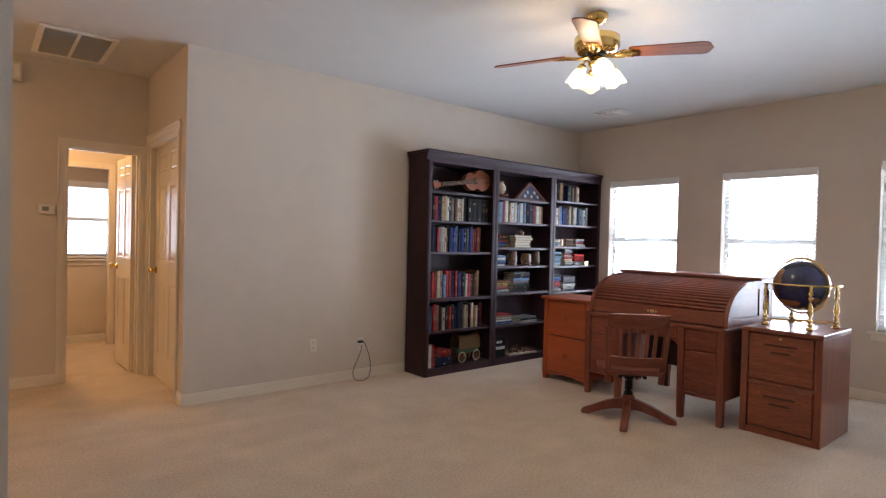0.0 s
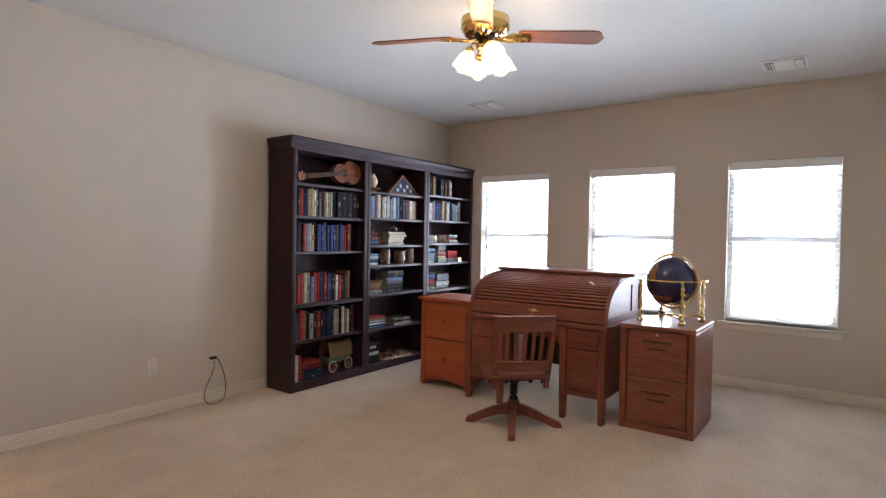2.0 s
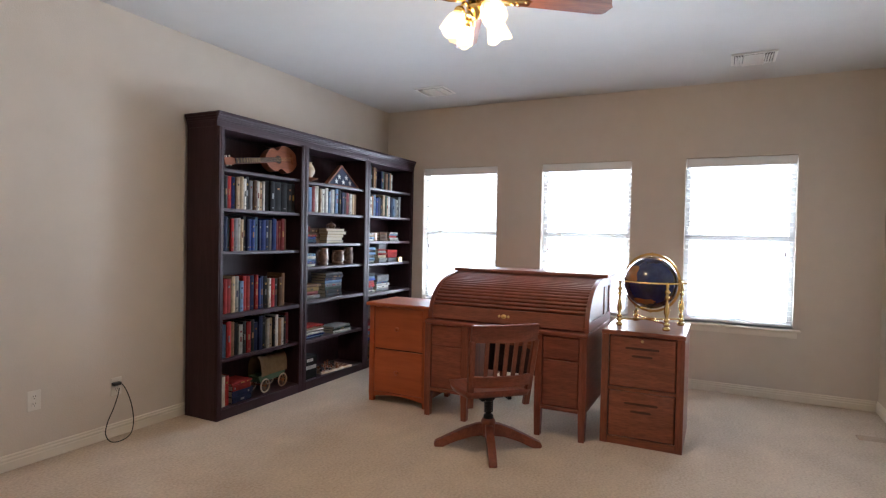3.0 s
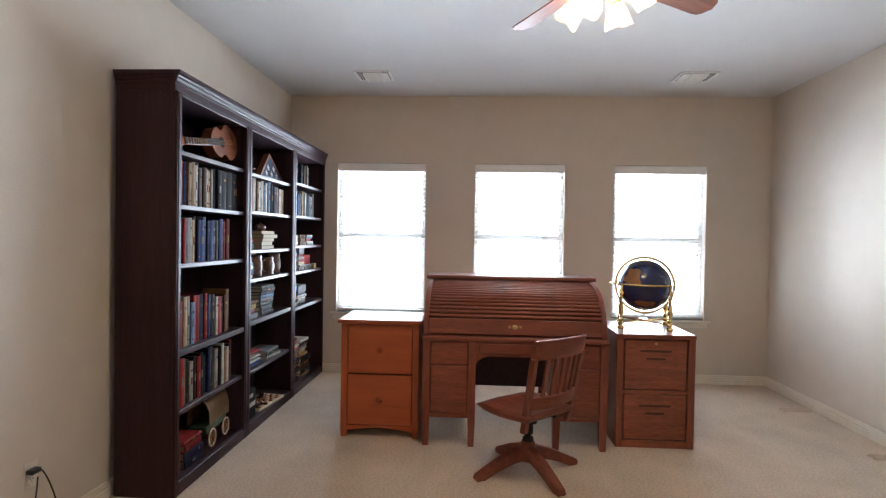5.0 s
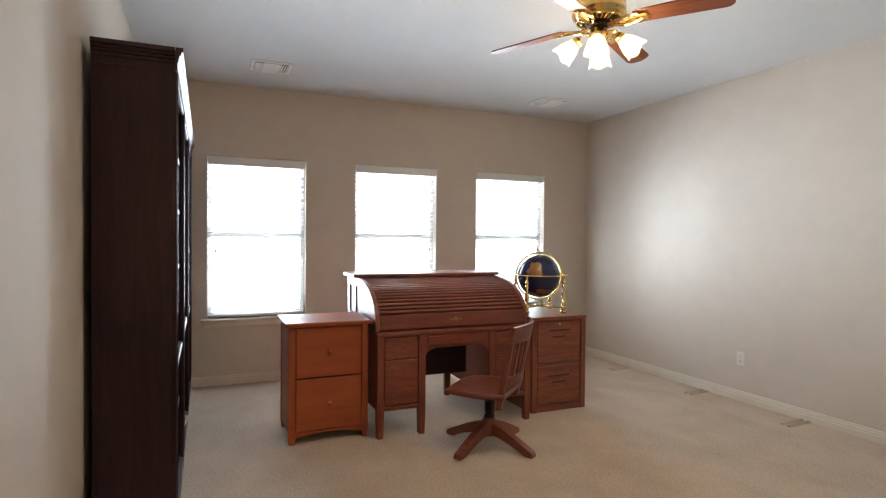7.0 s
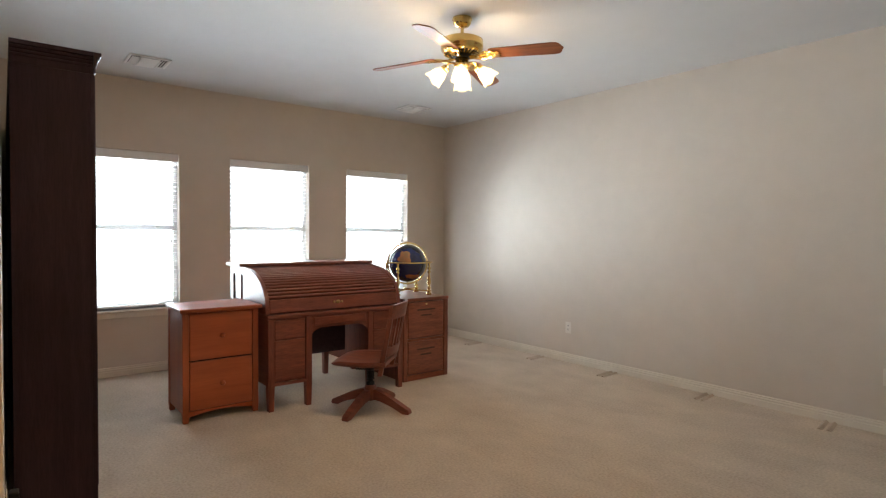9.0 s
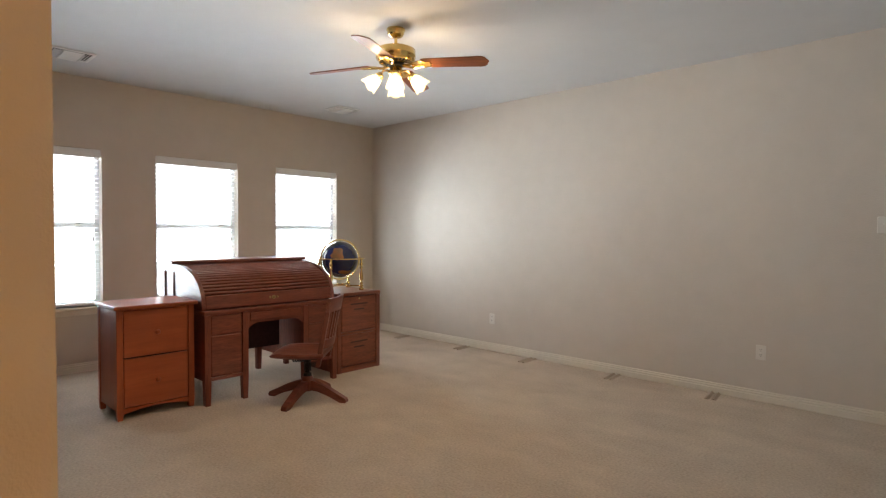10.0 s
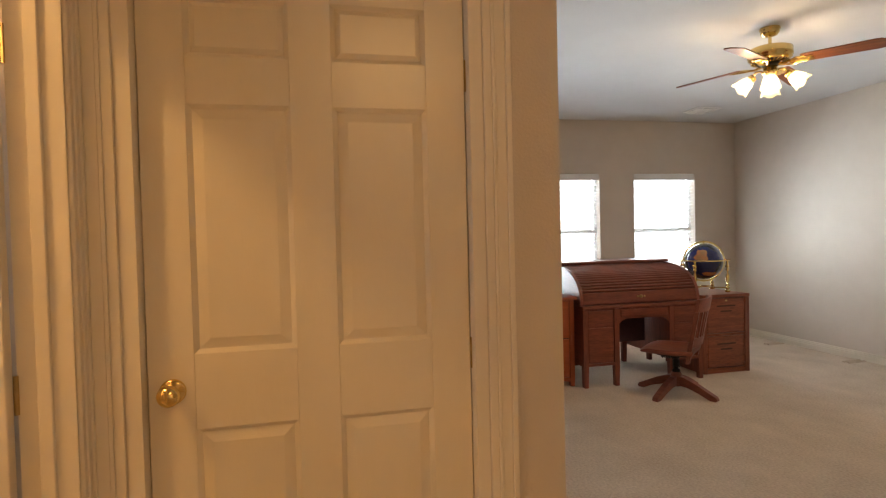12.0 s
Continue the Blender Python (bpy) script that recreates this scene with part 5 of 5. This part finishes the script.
b = carton("boxed_set", 4.625, 4.80, 0.0725, 0.155, 0.20, 0.20, BOOKM["k"], "black boxed set with a pale printed band", "box", 0.04)
for z0, z1, x0, x1 in ((0.085, 0.115, 0.012, 0.143), (0.15, 0.175, 0.02, 0.10)):
    part("lettering_bar", box(x0, x1, -0.002, 0.0005, z0, z1), BOOKM["w"], b, "pale lettering band")
carton("grey_box", 5.775, 4.82, BOXED, 0.14, 0.14, 0.055, BOOKM["e"], "grey card box on a stack of books", "box")
carton("red_box", 6.0, 4.85, S3[3] + 0.045, 0.19, 0.15, 0.085, BOOKM["r"], "red lacquered box on a shelf", "box")
carton("card_box", 5.98, 4.83, S3[3], 0.23, 0.18, 0.044, BOOKM["e"], "flat grey box under a red box", "box", 0.5)
carton("brass_box", 6.13, 4.79, S3[3], 0.07, 0.028, 0.05, BRASSD, "small brass trinket box on a shelf", "box")
carton("slate_box", 5.76, 4.82, GREYB, 0.22, 0.16, 0.068, BOOKM["e"], "slate-grey box on a stack of books", "box", 0.1)
pl = thing("plate", 5.86, 5.02, 0.48, "round brown plate leaning behind stacked books", "plate")
part("dish", turned(lathe([(0, 0), (0.07, 0.002), (0.115, 0.014), (0.12, 0.016), (0.07, 0.008), (0, 0.006)], 32), pose(0, 0, 0, 82, 0, 0)), CLAY, pl, smooth=True)
carton("stack_stand", 5.80, 4.955, 0.262, 0.16, 0.085, 0.10, BOOKM["o"], "brown box behind stacked books", "box")


# ---- wall plates, cord, vents and lamps ----
def outlet(x, z, face, side, label="white duplex wall outlet on the beige wall", turned_plate=False):
    root = thing("wall_outlet", x, face, z, label, "outlet", turn=0 if side < 0 else 180, group="wall outlets")
    part("plate", box(-0.036, 0.036, -0.006, 0, -0.058, 0.058, 0.003), WHITE, root)
    for dz in (-0.021, 0.021):
        s = part("socket", prism([(0.0165 * math.cos(a) if abs(math.cos(a)) < 0.8 else math.copysign(0.0135, math.cos(a)), dz + 0.0165 * math.sin(a)) for a in (2 * math.pi * i / 20 for i in range(20))], -0.008, -0.005, 1), WHITE, root)
        for dx in (-0.006, 0.006):
            part("slot", box(dx - 0.0012, dx + 0.0012, -0.0086, -0.0078, dz, dz + 0.009), SLOT, s)
        part("slot", turned(lathe([(0, 0.0006), (0.0026, 0.0006), (0.0026, 0)], 8), pose(0, -0.0079, dz - 0.008, 90, 0, 0)), SLOT, s)
    part("screw", turned(lathe([(0.003, 0), (0.003, 0.001), (0, 0.0015)], 8), pose(0, -0.006, 0, 90, 0, 0)), METALW, root)
    return root


outlet(2.683, 0.352, HY, -1)
outlet(3.165, 0.322, HY, -1, "white wall outlet with a black cord plugged in")
outlet(4.295, 0.357, 0.49, 1)
outlet(1.605, 0.385, 0.49, 1)
co = thing("power_cord", 3.15, HY - 0.012, 0.36, "black power cord hanging in a loop from the outlet", "cord")
pts = [(3.158, 5.095, 0.345), (3.185, 5.085, 0.335), (3.215, 5.075, 0.27), (3.235, 5.06, 0.18), (3.225, 5.03, 0.09), (3.18, 4.995, 0.03), (3.11, 4.985, 0.010), (3.05, 4.995, 0.022), (3.035, 5.02, 0.07), (3.06, 5.04, 0.13), (3.11, 5.06, 0.20), (3.15, 5.08, 0.265), (3.168, 5.09, 0.315)]
fine = []
for i in range(len(pts) - 1):
    p0, p1, p2, p3 = (Vector(pts[max(0, min(len(pts) - 1, j))]) for j in (i - 1, i, i + 1, i + 2))
    for s in range(6):
        u = s / 6
        fine.append(0.5 * ((2 * p1) + (p2 - p0) * u + (2 * p0 - 5 * p1 + 4 * p2 - p3) * u * u + (3 * p1 - p0 - 3 * p2 + p3) * u ** 3))
fine.append(Vector(pts[-1]))
base = co.matrix_world.translation
part("cable", tube([p - base for p in fine], 0.0032, 7), BLACK, co, smooth=True)
part("plug", box(-0.022, 0.030, -0.030, 0.002, -0.026, -0.006, 0.004), BLACK, co)

sw = thing("light_switch", 0.82, 0.49, 1.38, "white triple light switch plate on the bare wall", "light switch", turn=180)
part("plate", box(-0.083, 0.083, -0.006, 0, -0.058, 0.058, 0.003), WHITE, sw)
for dx in (-0.046, 0, 0.046):
    part("toggle", turned(box(-0.005, 0.005, -0.016, -0.004, -0.012, 0.012, 0.003), pose(dx, 0, 0, 12 if dx else -12, 0, 0)), WHITE, sw)


def register(x, y, w, d, label):
    """A stamped three-way register: flat rim, long middle louvres and short louvres across both ends."""
    root = thing("ceiling_vent", x, y, CEIL, label, "vent", group="ceiling vents")
    bm = bmesh.new()
    for a, b, c, e in ((-w / 2, w / 2, -d / 2, -d / 2 + 0.022), (-w / 2, w / 2, d / 2 - 0.022, d / 2), (-w / 2, -w / 2 + 0.022, -d / 2 + 0.022, d / 2 - 0.022), (w / 2 - 0.022, w / 2, -d / 2 + 0.022, d / 2 - 0.022)):
        box(a, b, c, e, -0.012, -0.001, 0.003, bm)
    part("frame", bm, METALW, root)
    part("backing", box(-w / 2 + 0.022, w / 2 - 0.022, -d / 2 + 0.022, d / 2 - 0.022, -0.006, -0.002), FILTER, root)
    for s in (-1, 1):
        part("divider", box(-w / 2 + 0.023, w / 2 - 0.023, s * (d / 2 - 0.085) - 0.003, s * (d / 2 - 0.085) + 0.003, -0.030, -0.004), METALW, root)
        for i in range(3):
            part("end_vane", turned(box(-w / 2 + 0.024, w / 2 - 0.024, -0.010, 0.010, -0.001, 0.001), pose(0, s * (d / 2 - 0.034 - 0.018 * i), -0.018, s * 42, 0, 0)), METALW, root)
    n = 8
    for i in range(n):
        xx = -w / 2 + 0.036 + (w - 0.072) * i / (n - 1)
        part("vane", turned(box(-0.013, 0.013, -d / 2 + 0.089, d / 2 - 0.089, -0.001, 0.001), pose(xx, 0, -0.020, 0, 28, 0)), METALW, root)
    return root


register(5.705, 4.165, 0.28, 0.31, "white metal ceiling register near the windows")
register(5.735, 1.47, 0.28, 0.305, "white metal ceiling register near the bare wall")

ra = thing("return_air_grille", 0.965, 5.78, CEIL, "large white-framed return air grille in the hall ceiling", "vent")
W2, D2 = 0.245, 0.385
bm = bmesh.new()
for a, b_, c, e in ((-W2, W2, -D2, -D2 + 0.04), (-W2, W2, D2 - 0.04, D2), (-W2, -W2 + 0.04, -D2 + 0.04, D2 - 0.04), (W2 - 0.04, W2, -D2 + 0.04, D2 - 0.04), (-0.012, 0.012, -D2 + 0.04, D2 - 0.04)):
    box(a, b_, c, e, -0.016, -0.001, 0.003, bm)
part("frame", bm, METALW, ra)
part("filter", box(-W2 + 0.04, W2 - 0.04, -D2 + 0.04, D2 - 0.04, -0.005, -0.002), FILTER, ra, "dusty grey filter")
first = None
for i in range(34):
    for s in (-1, 1):
        if first is None:
            first = part("louvre", turned(box(-0.096, 0.096, -0.007, 0.007, -0.0007, 0.0007), pose(0, 0, 0, 38, 0, 0)), METALW, ra)
            ob = first
        else:
            ob = new("louvre", first.data)
            ob.parent = ra
        ob.matrix_basis = pose(s * 0.109, -D2 + 0.052 + i * 0.0202, -0.0105)

th = thing("thermostat", 0.851, HEND, 1.483, "white wall thermostat with a grey display", "thermostat")
part("case", box(-0.058, 0.058, -0.026, 0, -0.042, 0.042, 0.006, segments=2), WHITE, th)
part("display", box(-0.034, 0.012, -0.0275, -0.0255, -0.012, 0.022, 0.001), LCD, th, "grey display")
for dz in (0.012, -0.008):
    part("button", box(0.026, 0.044, -0.029, -0.0255, dz - 0.006, dz + 0.006, 0.002), METALW, th)
ch = thing("door_chime", 0.625, HEND, 2.585, "white door chime box high on the hall wall", "door chime")
part("cover", box(-0.045, 0.045, -0.05, 0, -0.075, 0.075, 0.008, segments=2), WHITE, ch)
part("grille", box(-0.030, 0.030, -0.0515, -0.0495, -0.055, 0.055, 0.002), METALW, ch)


def dome_light(x, y, label):
    root = thing("ceiling_light", x, y, CEIL, label, "ceiling light", group="hall ceiling lights")
    part("base", lathe([(0, 0), (0.15, 0), (0.155, -0.02), (0.14, -0.03), (0, -0.03)], 32), BRASS, root, smooth=True)
    part("glass_dome", lathe([(0.138, -0.028), (0.132, -0.055), (0.105, -0.085), (0.06, -0.105), (0, -0.112)], 32), DOME, root, "lit frosted glass dome", smooth=True)
    part("finial", lathe([(0, -0.130), (0.008, -0.125), (0.01, -0.115), (0.004, -0.108), (0, -0.108)], 12), BRASS, root, smooth=True)
    return root


dome_light(-1.15, 5.25, "lit frosted dome ceiling light in the hall")
dome_light(0.9, 7.2, "lit frosted dome ceiling light past the hall door")

# pressed marks in the carpet where furniture stood
for x, y, l, turn in ((5.60, 0.66, 0.22, 5), (4.62, 0.63, 0.22, 4), (3.72, 0.625, 0.24, 3), (2.79, 0.61, 0.24, 6), (1.92, 0.60, 0.26, 8)):
    bm = bmesh.new()
    for dx in (-0.026, 0.026):
        prism([(dx - 0.018, 0.0005), (dx, 0.014), (dx + 0.018, 0.0005)], -l / 2, l / 2, 1, bm)
    ob = setting("carpet_mark", turned(bm, pose(x, y, 0, 0, 0, turn)), DENT, "pressed furniture mark in the beige carpet", "carpet mark")

# bright overcast distance outside the windows
HAZE = mat("overcast_distance", (0.8, 0.8, 0.8), 1.0, emit=((0.93, 0.97, 1.0), 2.5))
setting("backdrop", box(60.0, 60.2, -60, 60, -30, 50), HAZE, "white overcast sky beyond the windows", "sky")
setting("backdrop", box(-60, 60, 60.0, 60.2, -30, 50), HAZE, "white overcast sky beyond the far window", "sky")
